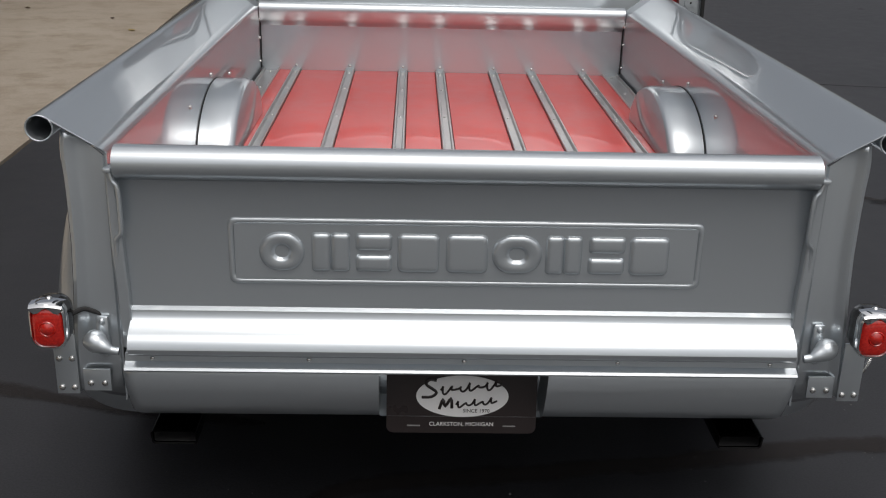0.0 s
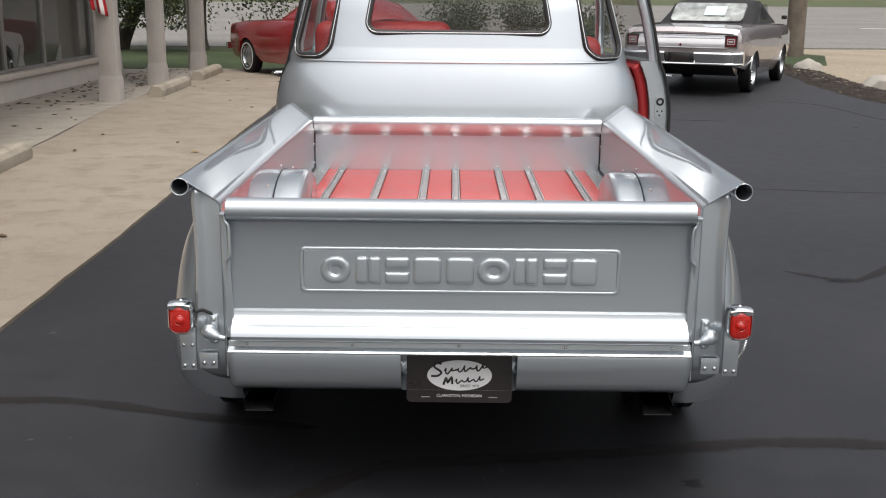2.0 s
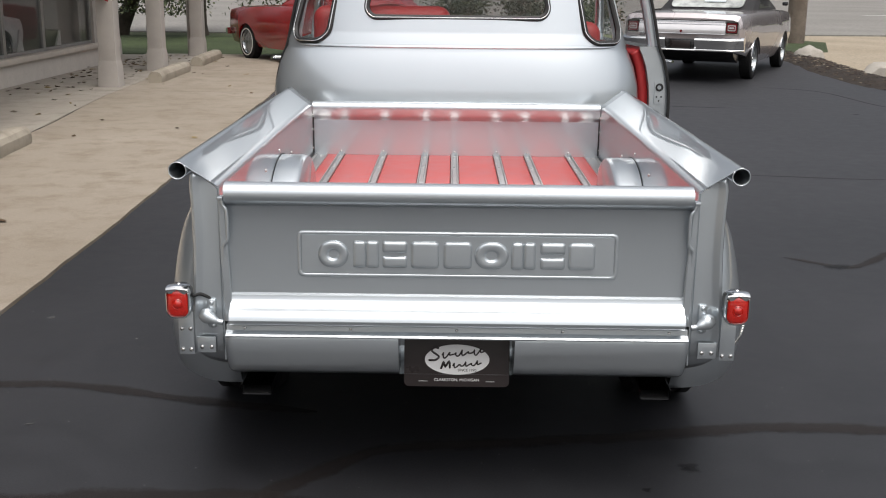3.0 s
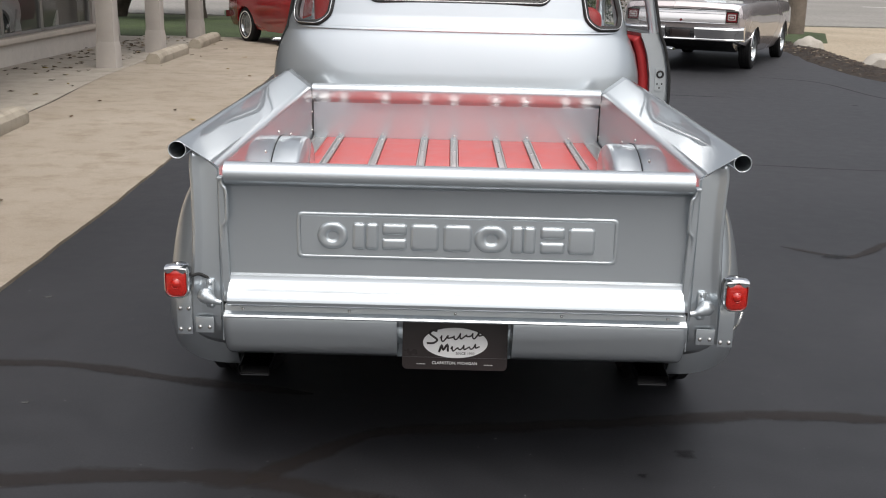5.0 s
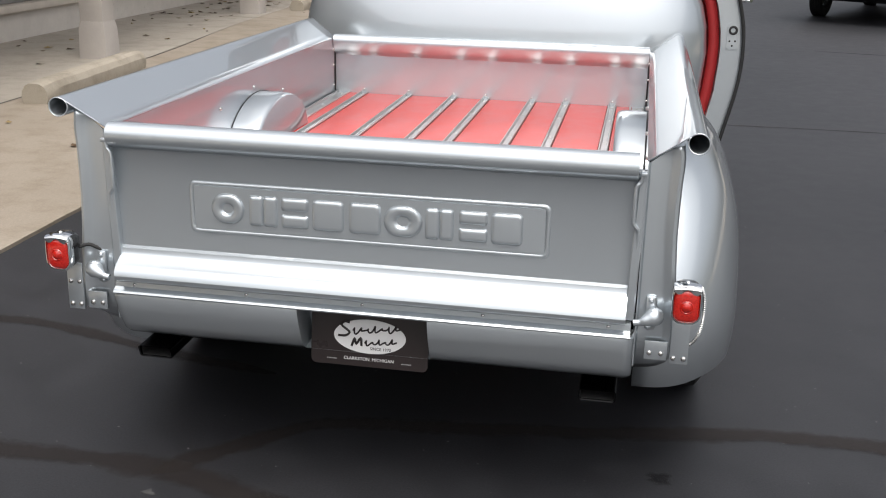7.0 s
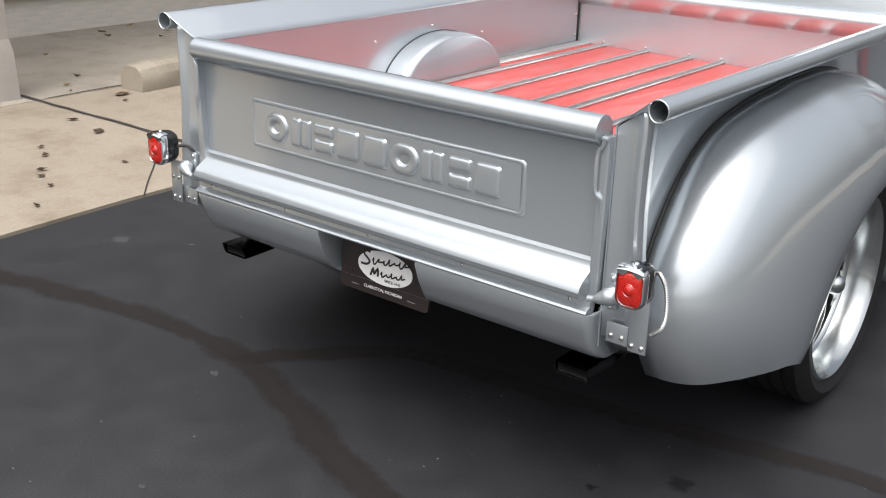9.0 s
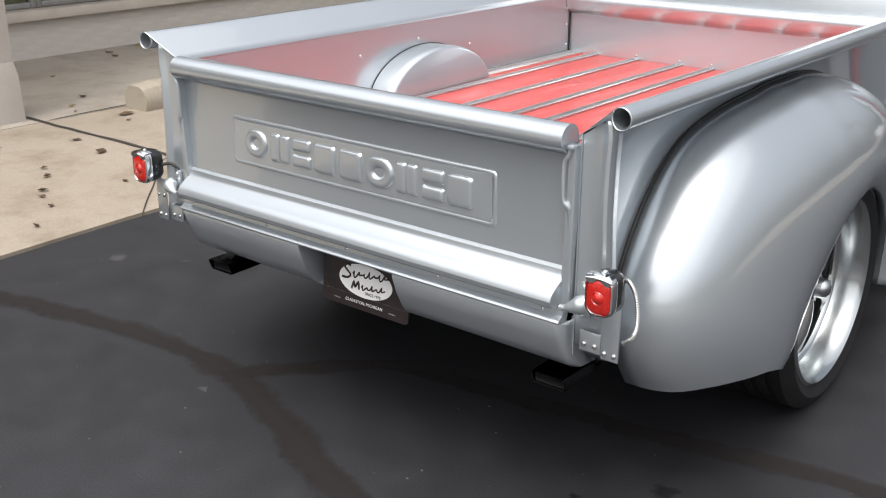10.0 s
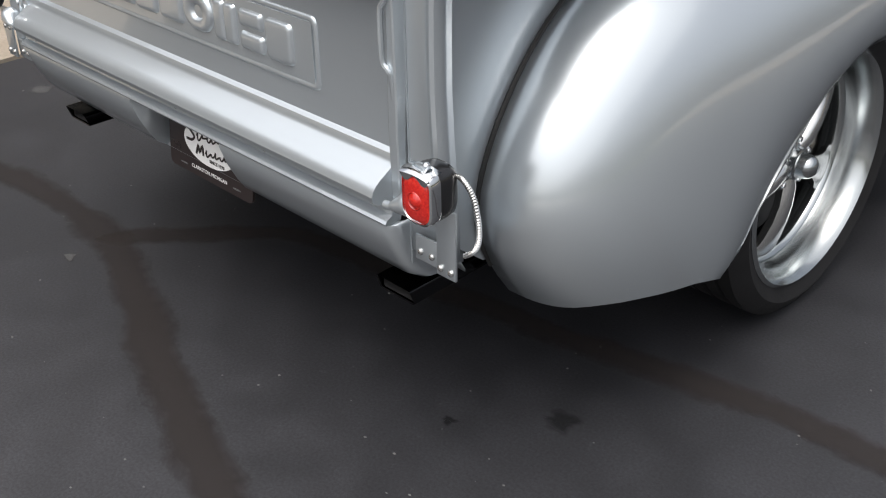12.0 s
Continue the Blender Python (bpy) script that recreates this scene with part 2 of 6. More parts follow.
def prism(bm, prof, x0, x1):
    """A closed profile of (y, z) drawn out along x."""
    return loft(bm, [[(x0, y, z) for y, z in prof], [(x1, y, z) for y, z in prof]])


def tube(bm, pts, r, seg=12, caps=True, closed=False):
    pts = [Vector(p) for p in pts]
    rings, up = [], None
    n = len(pts)
    for i, p in enumerate(pts):
        a = pts[(i - 1) % n] if (closed or i > 0) else p
        b = pts[(i + 1) % n] if (closed or i < n - 1) else p
        d = (b - a).normalized()
        if up is None:
            up = Vector((0, 0, 1)) if abs(d.z) < 0.9 else Vector((0, 1, 0))
        side = d.cross(up).normalized()
        up = side.cross(d).normalized()
        rr = r(i / (n - 1)) if callable(r) else r
        rings.append([p + rr * (math.cos(t) * side + math.sin(t) * up) for t in (2 * math.pi * k / seg for k in range(seg))])
    vs = grid(bm, rings, loop_u=True, loop_v=closed)
    if caps and not closed:
        bm.faces.new(vs[0])
        bm.faces.new(list(reversed(vs[-1])))
    return vs


def lathe(bm, prof, m, seg=40, closed=False):
    """A profile of (radius, along) turned round the x axis of m."""
    rings = []
    for k in range(seg):
        t = 2 * math.pi * k / seg
        rings.append([m @ Vector((h, r * math.cos(t), r * math.sin(t))) for r, h in prof])
    return grid(bm, rings, loop_u=closed, loop_v=True)


def curve(points, n, closed=False):
    """A smooth line through points."""
    pts = [Vector(p) for p in points]
    if closed:
        pts = [pts[-1]] + pts + pts[:2]
    else:
        pts = [2 * pts[0] - pts[1]] + pts + [2 * pts[-1] - pts[-2]]
    res = []
    for i in range(1, len(pts) - 2):
        p0, p1, p2, p3 = pts[i - 1:i + 3]
        for k in range(n):
            t = k / n
            res.append(0.5 * (2 * p1 + (p2 - p0) * t + (2 * p0 - 5 * p1 + 4 * p2 - p3) * t * t + (3 * p1 - p0 - 3 * p2 + p3) * t ** 3))
    if not closed:
        res.append(pts[-2])
    return res


def round_rect(w, h, r, n=5):
    """Corner-rounded rectangle, as (a, b) about the centre."""
    out = []
    for cx, cy, a0 in ((w / 2 - r, h / 2 - r, 0), (r - w / 2, h / 2 - r, 90), (r - w / 2, r - h / 2, 180), (w / 2 - r, r - h / 2, 270)):
        for k in range(n + 1):
            t = radians(a0 + 90 * k / n)
            out.append((cx + r * math.cos(t), cy + r * math.sin(t)))
    return out


def bolt(bm, c, r, axis):
    """A low round bolt head; axis is the way it faces."""
    m = Matrix.Translation(c) @ Vector((1, 0, 0)).rotation_difference(Vector(axis)).to_matrix().to_4x4()
    lathe(bm, [(0.0001, r * 0.7), (r * 0.6, r * 0.62), (r * 0.95, r * 0.3), (r, 0), (r, -0.002)], m, 10)


def interp(table, x):
    """Straight lines between the rows of a table of (x, value)."""
    return float(np.interp(x, [a for a, _ in table], [b for _, b in table]))


MIRROR = Matrix.Diagonal((-1, 1, 1, 1))


def both(name, build, material, parent, label="", **kw):
    """A part on the right side and its mirror image on the left."""
    made = []
    for flip in (False, True):
        bm = bmesh.new()
        build(bm)
        if flip:
            bmesh.ops.transform(bm, matrix=MIRROR, verts=bm.verts)
        made.append(part(name, bm, material, parent, label, **kw))
    return made

# ---- ground and building ----
def slab(name, corners, z, material, label, category, kind="structure", thick=0.05):
    """A flat piece of ground with its own edge, its top at z."""
    bm = bmesh.new()
    top = [bm.verts.new((x, y, z)) for x, y in corners]
    low = [bm.verts.new((x, y, z - thick)) for x, y in corners]
    bm.faces.new(top)
    n = len(top)
    for i in range(n):
        bm.faces.new((top[i], low[i], low[(i + 1) % n], top[(i + 1) % n]))
    ob = new(name, finish(bm, name, material, smooth=False))
    return tagged(ob, label, category, kind=kind)


def apron_edge(y):
    """Where the tan concrete ends and the asphalt begins."""
    base = interp([(-3, -2.05), (0.1, -2.09), (0.8, -2.13), (1.7, -2.10), (4.0, -2.155), (5.3, -2.205), (8.5, -2.36), (11.2, -2.42), (19, -2.75)], y)
    return base + 0.018 * noise.noise((y * 0.9, 3.1, 0)) + 0.010 * noise.noise((y * 5.0, 1.7, 0))


slab("ground", [(-400, -400), (400, -400), (400, 500), (-400, 500)], -0.035, EARTH, "grass and earth that reaches the horizon", "ground")
edge = [(apron_edge(-5.06 + 0.12 * i), -5.06 + 0.12 * i) for i in range(195)]
slab("asphalt", edge + [(-2.9, 19.0), (-1.0, 24.0), (6.9, 24.0), (7.25, 21.5), (6.9, 19.5), (6.35, 16.5), (6.25, 14.0), (6.9, 11.5), (9.0, 8.5), (14, 6), (14, -5.06)],
     0.0, ASPHALT, "dark sealed asphalt driveway with filled cracks", "driveway")
# added out of view: pale ground whose reflection brightens the tailgate
slab("rear_road", [(-1.99, -5.08), (40, -5.08), (40, -40), (-40, -40), (-40, -10), (-1.99, -10)], -0.004, BOUNCE_GROUND, "unseen pale ground added behind the driveway to brighten the tailgate", "road")
lawn = slab("lawn", [(-15, 18.7), (-2.9, 19.3), (-1.8, 24), (-3, 26.5), (-16, 25.5)], -0.012, GRASS, "short mown lawn beside the concrete", "lawn")
slab("verge_lawn", [(6.95, 21.0), (8.6, 22.0), (9.9, 26.0), (8.5, 29.0), (6.0, 27.0), (6.6, 24.0)], -0.010, GRASS, "grass round the utility pole", "lawn")
slab("tan_verge", [(7.5, 20.5), (6.75, 14.2), (7.6, 11.6), (9.6, 9.0), (15, 6.6), (45, 6), (45, 31), (9, 29.5)], -0.016, GRAVEL, "pale tan gravel verge", "verge")
slab("road", [(-120, 27.5), (-6, 28.0), (8, 30), (45, 31.5), (120, 30), (120, 150), (-120, 150)], -0.005, ROAD, "worn pale grey road", "road")
bm = bmesh.new()
for x0 in (-40, -28, -16, -4, 8, 20, 32, 44):
    box(bm, x0, x0 + 3.2, 50.4, 50.6, -0.004, 0.001)
tagged(part("lane_line", bm, WHITE), "white dashed lane line on the road", "road marking", kind="structure")

# concrete apron, poured in panels with open joints
apron = thing("apron", "tan concrete apron with joints and fallen leaves", "pavement")
apron["kind"] = "structure"
WALL_X = -6.10


def joint_x(y):
    return interp([(-10, -4.1), (2.7, -4.08), (7.7, -4.22), (11.1, -4.56), (19, -4.9)], y)


for y0, y1 in ((-9.9, 1.562), (1.578, 11.7), (11.712, 18.9)):
    for lo, hi, mat_ in ((WALL_X - 0.08, True, WALK), (None, False, CONCRETE)):
        bm = bmesh.new()
        ys = np.arange(y0, y1 + 0.001, (y1 - y0) / 60)
        if not hi:
            right = [(apron_edge(y) - 0.01 if y < 18 else -2.9, y) for y in ys]
            ring = [(joint_x(y) + 0.005, y) for y in reversed(ys)] + right
        else:
            ring = [(lo, y1), (lo, y0)] + [(joint_x(y) - 0.005, y) for y in ys]
        top = [bm.verts.new((x, y, 0.012)) for x, y in ring]
        low = [bm.verts.new((x, y, -0.03)) for x, y in ring]
        bm.faces.new(top)
        for i in range(len(ring)):
            j = (i + 1) % len(ring)
            bm.faces.new((top[i], low[i], low[j], top[j]))
        part("concrete_panel", bm, mat_, apron, angle=20)


def ribbon(bm, pts, width, z, seed):
    """A thin strip with uneven edges along a line on the ground."""
    line = curve([(x, y, z) for x, y in pts], 10)
    rows = []
    for i, p in enumerate(line):
        d = (line[min(i + 1, len(line) - 1)] - line[max(i - 1, 0)]).normalized()
        s = Vector((-d.y, d.x, 0))
        wl = width * (0.5 + 0.30 * noise.noise((p.x * 6, p.y * 6, seed)))
        wr = width * (0.5 + 0.30 * noise.noise((p.x * 6, p.y * 6, seed + 9)))
        end = min(1.0, 0.25 + min(i, len(line) - 1 - i) * 0.25)
        rows.append([p + s * wl * end, p + Vector((0, 0, 0.001)), p - s * wr * end])
    vs = grid(bm, rows)
    centre = {v[1] for v in vs}
    uv = bm.loops.layers.uv.new("wear")
    for f in bm.faces:
        for lp in f.loops:
            lp[uv].uv = (lp.vert.co.x, 1.0 if lp.vert in centre else 0.0)


CLEFT = plain("dirt_in_crack", (0.03, 0.026, 0.022), 0.9)


def crack(pts, width, material=SEALER, z=0.002, label="brownish sealed crack across the asphalt", seed=1.0):
    bm = bmesh.new()
    ribbon(bm, pts, width, z, seed)
    return tagged(part("sealed_crack", bm, material), label, "crack", kind="structure")


crack([(-2.05, -0.12), (-1.8, -0.06), (-1.38, 0.03), (-0.96, 0.09), (-0.69, 0.10), (-0.5, 0.05), (-0.26, -0.03), (0.02, -0.14), (0.36, -0.25), (0.75, -0.42), (1.3, -0.7)], 0.125)
crack([(-0.62, 0.06), (-0.43, 0.27), (-0.22, 0.45), (0.15, 0.51), (0.62, 0.59), (0.95, 0.65), (1.25, 0.68), (1.6, 0.66), (2.1, 0.7), (3.2, 0.55)], 0.10, seed=4.0)
crack([(-2.1, 1.02), (-1.77, 0.99), (-1.48, 0.99), (-0.91, 0.84), (-0.5, 0.76)], 0.08, seed=6.0)
crack([(1.0, 5.75), (2.42, 5.76), (3.46, 5.64), (5.2, 5.7)], 0.035, seed=2.0)
crack([(1.9, 3.1), (2.15, 2.92), (2.3, 2.95), (2.6, 3.25), (3.0, 3.4)], 0.07, seed=3.0)
crack([(2.6, 10.7), (3.0, 10.62), (3.5, 10.55)], 0.05, seed=8.0)
crack([(4.6, 13.3), (5.3, 12.7), (5.5, 11.0), (5.9, 10.0)], 0.05, seed=7.0)
crack([(-2.82, 1.56), (-2.79, 1.48), (-2.66, 1.36), (-2.42, 1.14), (-2.25, 0.98), (-2.09, 0.84)], 0.008, CLEFT, 0.0145, "thin dark crack in the concrete", 5.0)


crack([(-4.36, 1.572), (-3.9, 1.565), (-3.3, 1.578), (-2.7, 1.566), (-2.12, 1.57)], 0.034, CLEFT, 0.0145, "dark open joint in the concrete", 15.0)
crack([(-4.09, 1.62), (-4.10, 2.1), (-4.07, 2.8), (-4.12, 4.0), (-4.21, 7.7), (-4.42, 9.8)], 0.016, CLEFT, 0.0145, "dark open joint in the concrete", 17.0)


def smudge(x, y, r, material, label, category, seed):
    """A flat stain with an uneven edge."""
    bm = bmesh.new()
    ring = []
    for k in range(28):
        a = 2 * math.pi * k / 28
        q = r * (0.75 + 0.55 * noise.noise((1.7 * math.cos(a) + seed, 1.7 * math.sin(a), seed)))
        ring.append(bm.verts.new((x + q * math.cos(a) * 1.3, y + q * math.sin(a), 0.0025)))
    mid = bm.verts.new((x, y, 0.0035))
    uv = bm.loops.layers.uv.new("wear")
    for a, b in zip(ring, ring[1:] + ring[:1]):
        for lp in bm.faces.new((mid, a, b)).loops:
            lp[uv].uv = (0.0, 1.0 if lp.vert is mid else 0.0)
    tagged(part("smudge", bm, material), label, category, kind="structure")


CHALK = worn_film("pale_dust", (0.075, 0.075, 0.076), 0.9, 0.7)
OIL = worn_film("oil_stain", (0.010, 0.010, 0.011), 0.5, 0.55)
for x, y, r in ((-1.745, 0.475, 0.05), (-0.58, -0.04, 0.024), (-1.86, 1.82, 0.025), (-1.50, 0.62, 0.02), (-0.25, -0.55, 0.012), (4.85, 10.0, 0.05), (1.30, -0.30, 0.015)):
    smudge(x, y, r, CHALK, "pale dusty smudge on the asphalt", "stain", x * 3.1)
for x, y, r in ((0.77, 0.34, 0.045), (0.60, 0.18, 0.02), (1.05, -0.1, 0.02), (2.15, 2.9, 0.09)):
    smudge(x, y, r, OIL, "dark oil spot on the asphalt", "stain", x * 5.3)

# pale grit scattered over the asphalt
rnd = random.Random(23)
vv, ff = [], []
for k in range(900):
    x, y, r = rnd.uniform(-2.0, 3.2), rnd.uniform(-1.2, 5.0), rnd.uniform(0.0012, 0.0045)
    i, a = len(vv), rnd.uniform(0, 6)
    vv += [(x + r * math.cos(a + j * 1.57), y + r * math.sin(a + j * 1.57) * rnd.uniform(0.5, 1), 0.001) for j in range(4)] + [(x, y, 0.001 + r * 0.6)]
    ff += [(i + j, i + (j + 1) % 4, i + 4) for j in range(4)]
me = bpy.data.meshes.new("grit")
me.from_pydata(vv, [], ff)
me.materials.append(plain("pale_grit", (0.13, 0.13, 0.128), 0.9, vary=0.4))
tagged(new("grit", me), "fine pale grit on the asphalt", "grit", kind="stuff")

# building front, behind the walk
bm = bmesh.new()
box(bm, WALL_X - 0.25, WALL_X - 0.02, -9.9, 16.0, -0.03, 0.315)
wall = tagged(part("wall_west", bm, TAUPE_BRICK), "low taupe painted brick wall under the shop windows", "wall", kind="structure")
bm = bmesh.new()
box(bm, WALL_X - 0.27, WALL_X + 0.05, -9.9, 16.02, 0.315, 0.395, 0.008)
tagged(part("window_sill", bm, SILL), "long beige window sill", "sill", kind="structure")
bm = bmesh.new()
box(bm, WALL_X - 0.25, WALL_X - 0.03, -9.9, 16.0, 2.35, 3.3)
box(bm, WALL_X - 0.25, WALL_X - 0.03, 15.85, 16.0, 0.395, 2.35)
box(bm, WALL_X - 0.25, WALL_X - 0.03, -9.9, -9.6, 0.395, 2.35)
tagged(part("wall_header", bm, TAUPE), "taupe wall above the shop windows", "wall", kind="structure")
bm = bmesh.new()
box(bm, -14, WALL_X - 0.25, 15.75, 16.0, -0.03, 3.3)
box(bm, -14, WALL_X - 0.25, -9.9, -9.65, -0.03, 3.3)
box(bm, -14.2, -14, -9.9, 16.0, -0.03, 3.3)
tagged(part("wall_back", bm, TAUPE), "plain taupe side and back walls", "wall", kind="structure")
slab("shop_floor", [(-14, -9.6), (WALL_X - 0.25, -9.6), (WALL_X - 0.25, 15.7), (-14, 15.7)], 0.02, DARK_ROOM, "dark showroom floor", "floor")
slab("ceiling", [(-14.3, -10), (-4.55, -10), (-4.55, 18.9), (-14.3, 18.9)], 3.48, TAUPE, "flat canopy and ceiling over the walk", "ceiling", thick=0.16)
k = 0
panes = [-9.6, -6.6, -3.6, -0.6, 2.35, 2.85, 5.8, 8.8, 11.0, 12.1, 13.6, 15.85]
for y0, y1 in zip(panes, panes[1:]):
    k += 1
    win = tagged(new("window_%d" % k), "large shop window with thin metal frame", "window", kind="structure")
    for a, b, c, d in ((y0, y0 + 0.05, 0.40, 2.35), (y1 - 0.05, y1, 0.40, 2.35), (y0 + 0.05, y1 - 0.05, 0.40, 0.445), (y0 + 0.05, y1 - 0.05, 2.3, 2.35)):
        bm = bmesh.new()
        box(bm, WALL_X - 0.14, WALL_X - 0.07, a + 0.001, b - 0.001, c, d, 0.006)
        part("window_frame", bm, FRAME, win)
    bm = bmesh.new()
    box(bm, WALL_X - 0.11, WALL_X - 0.102, y0 + 0.05, y1 - 0.05, 0.445, 2.3)
    part("pane", bm, SHOP_GLASS, win)


# painted bricks below the sill: the near stretch one by one, the rest joined
def brick_data():
    bm = bmesh.new()
    box(bm, -0.006, 0.0008, -0.1488, 0.1488, -0.0182, 0.0182, 0.0025, 1)
    return finish(bm, "brick", TAUPE_BRICK, 20)


BRICK = brick_data()
far = bmesh.new()
for c in range(8):
    z = 0.0196 + 0.0391 * c
    for k in range(85):
        y = -9.7 + 0.30 * k + 0.1 * (c % 3)
        off = WALL_X - 0.020 + 0.0003 * noise.noise((k * 0.7, c * 1.3, 0))
        if 1.2 < y < 6.6:
            ob = new("brick", BRICK)
            ob.parent = wall
            ob.location = (off, y, z)
        else:
            box(far, off - 0.006, off + 0.0008, y - 0.1485, y + 0.1485, z - 0.0178, z + 0.0178)
tagged(part("brickwork", far, TAUPE_BRICK, wall), kind="stuff")

# the shop front is turned a little against the truck
turned = Matrix.Translation((-6.08, 3.0, 0)) @ pose(0, 0, 0, 0, 0, 0.4) @ Matrix.Translation((6.08, -3.0, 0))
for ob in list(scene.objects):
    if ob.parent is None and ob.name.split(".")[0] in ("wall_west", "window_sill", "wall_header", "wall_back", "shop_floor") or ob.name.startswith("window_") and ob.parent is None:
        ob.matrix_world = turned @ ob.matrix_world


def porch_post(x, y):
    t = thing("porch_post", "square taupe painted porch post with a plinth", "post", (x, y, 0.012), "porch posts")
    for name, secs in (("plinth", ((0.0, 0.294), (0.012, 0.292), (0.28, 0.276), (0.36, 0.250))), ("shaft", ((0.36, 0.246), (3.305, 0.232)))):
        bm = bmesh.new()
        loft(bm, [[(a, b, z) for a, b in round_rect(w, w, 0.010, 2)] for z, w in secs])
        part(name, bm, TAUPE, t)
    return t


post = porch_post(-4.33, 1.38)
slab("porch_slab", [(-7.4, 15.9), (WALL_X - 0.085, 15.9), (WALL_X - 0.085, 18.6), (-7.4, 18.6)], 0.012, WALK, "grey concrete corner of the porch", "pavement")
for x, y in ((-4.66, 7.48), (-4.84, 12.28), (-4.91, 14.98), (-5.03, 18.4), (-6.72, 18.4)):
    copy_thing(post, pose(x, y, 0.012))


pipe = thing("drainpipe", "narrow taupe drainpipe beside a porch post", "pipe", (-5.205, 18.46, 0.012))
bm = bmesh.new()
loft(bm, [[(a, b, z) for a, b in round_rect(0.075, 0.10, 0.012, 3)] for z in (0.0, 3.30)])
part("pipe", bm, TAUPE, pipe)
bm = bmesh.new()
loft(bm, [[(a, b, z) for a, b in round_rect(0.095, 0.12, 0.012, 3)] for z in (1.55, 1.60)])
part("strap", bm, TAUPE, pipe)


def parking_block(x, y, turn):
    bm = bmesh.new()
    prof = [(-0.100, 0), (-0.110, 0.05), (-0.106, 0.10), (-0.080, 0.145), (-0.042, 0.165), (0.042, 0.165), (0.080, 0.145), (0.106, 0.10), (0.110, 0.05), (0.100, 0)]
    n = 14
    secs = []
    for i in range(n + 1):
        s = 2.0 * i / n
        e = 0.93 if i in (0, n) else 1.0
        secs.append([(a * e + 0.004 * noise.noise((s * 4, a * 20, b * 20)), s, b * e + (0.004 * noise.noise((s * 5, a * 9, 2)) if b > 0 else 0)) for a, b in prof])
    loft(bm, secs)
    ob = part("parking_block", bm, BLOCK, None, angle=25)
    ob.matrix_world = pose(x, y, 0.012, 0, 0, turn)
    return tagged(ob, "worn pale concrete parking block on the apron", "parking block", "parking blocks")


blk = parking_block(-3.92, 2.13, 4.0)
for x, y, a in ((-3.89, 4.99, 4.2), (-4.38, 12.86, 1.6), (-4.48, 15.9, 2.2)):
    copy_thing(blk, pose(x, y, 0.012, 0, 0, a))

# ---- the pickup truck ----
truck = thing("pickup_truck", "restored silver vintage pickup truck with a red plank bed", "truck")

# tailgate: rolled top, flat face, sloping lower roll
prof = [(0.052, 0.625), (0.052, 0.93)]
prof += [(0.018 + 0.034 * math.cos(radians(a)), 0.964 + 0.031 * math.sin(radians(a))) for a in range(20, 219, 18)]
prof += [(0.004, 0.9345), (0.022, 0.930), (0.030, 0.925), (0.032, 0.918), (0.032, 0.674), (0.024, 0.668), (0.022, 0.658)]
prof += [(0.018, 0.651), (-0.010, 0.634), (-0.019, 0.627), (-0.026, 0.618), (-0.029, 0.608), (-0.026, 0.598), (-0.018, 0.591), (-0.008, 0.588), (0.03, 0.588)]
bm = bmesh.new()
wid = lambda z: 0.638 + 0.010 * min(1, max(0, (z - 0.6) / 0.3)) - 0.005 * (z > 0.932)
loft(bm, [[(-wid(z), y, z) for y, z in prof], [(0, y, z) for y, z in prof], [(wid(z), y, z) for y, z in prof]])
gate = part("tailgate", bm, SILVER, truck, "closed silver tailgate with pressed panel", angle=30)

# raised panel frame on the gate
bm = bmesh.new()
loop = round_rect(0.888, 0.122, 0.014)
rows = []
for k in range(7):
    t = math.pi * k / 6
    g = 0.006 * math.cos(t)
    h = 0.005 * math.sin(t)
    sx, sz = (0.888 + 2 * g) / 0.888, (0.122 + 2 * g) / 0.122
    rows.append([(a * sx, 0.033 - h, 0.789 + b * sz) for a, b in loop])
grid(bm, rows, loop_u=True)
part("pressed_border", bm, SILVER, gate)
bm = bmesh.new()
prism(bm, [(0.034, 0.732), (0.0285, 0.734), (0.0285, 0.844), (0.034, 0.846)], -0.437, 0.437)
part("pressed_panel", bm, SILVER, gate)


def pressed_shape(x, w, kind):
    """A soft raised shape on the gate; w is its width."""
    bm = bmesh.new()
    h = 0.070

    def pad(cx, cz, pw, ph, r, hole=None):
        outer = round_rect(pw, ph, r, 6)
        rows = []
        for d, y in ((0.004, 0.0287), (0.0018, 0.0245), (0.0, 0.0225), (-0.004, 0.0212), (-0.007, 0.021)):
            rows.append([(cx + a * (pw + 2 * d) / pw, y, cz + b * (ph + 2 * d) / ph) for a, b in outer])
        if hole:
            for q, y in ((hole + 0.12, 0.0212), (hole + 0.04, 0.0228), (hole - 0.04, 0.0268), (hole - 0.08, 0.0284)):
                rows.append([(cx + a * q, y, cz + b * q) for a, b in outer])
        vs = grid(bm, rows, loop_u=True)
        bm.faces.new(vs[-1])

    if kind == "ring":
        pad(x, 0.790, w, h, min(w, h) * 0.49, 0.42)
    elif kind == "bars":
        pad(x, 0.8115, w, 0.026, 0.006)
        pad(x, 0.769, w, 0.026, 0.006)
    elif kind == "posts":
        pad(x - w * 0.27, 0.790, w * 0.42, h, 0.006)
        pad(x + w * 0.27, 0.790, w * 0.42, h, 0.006)
    else:
        pad(x, 0.790, w, h, 0.010)
    return part("pressed_shape", bm, SILVER, gate, "plain raised emblem shape")


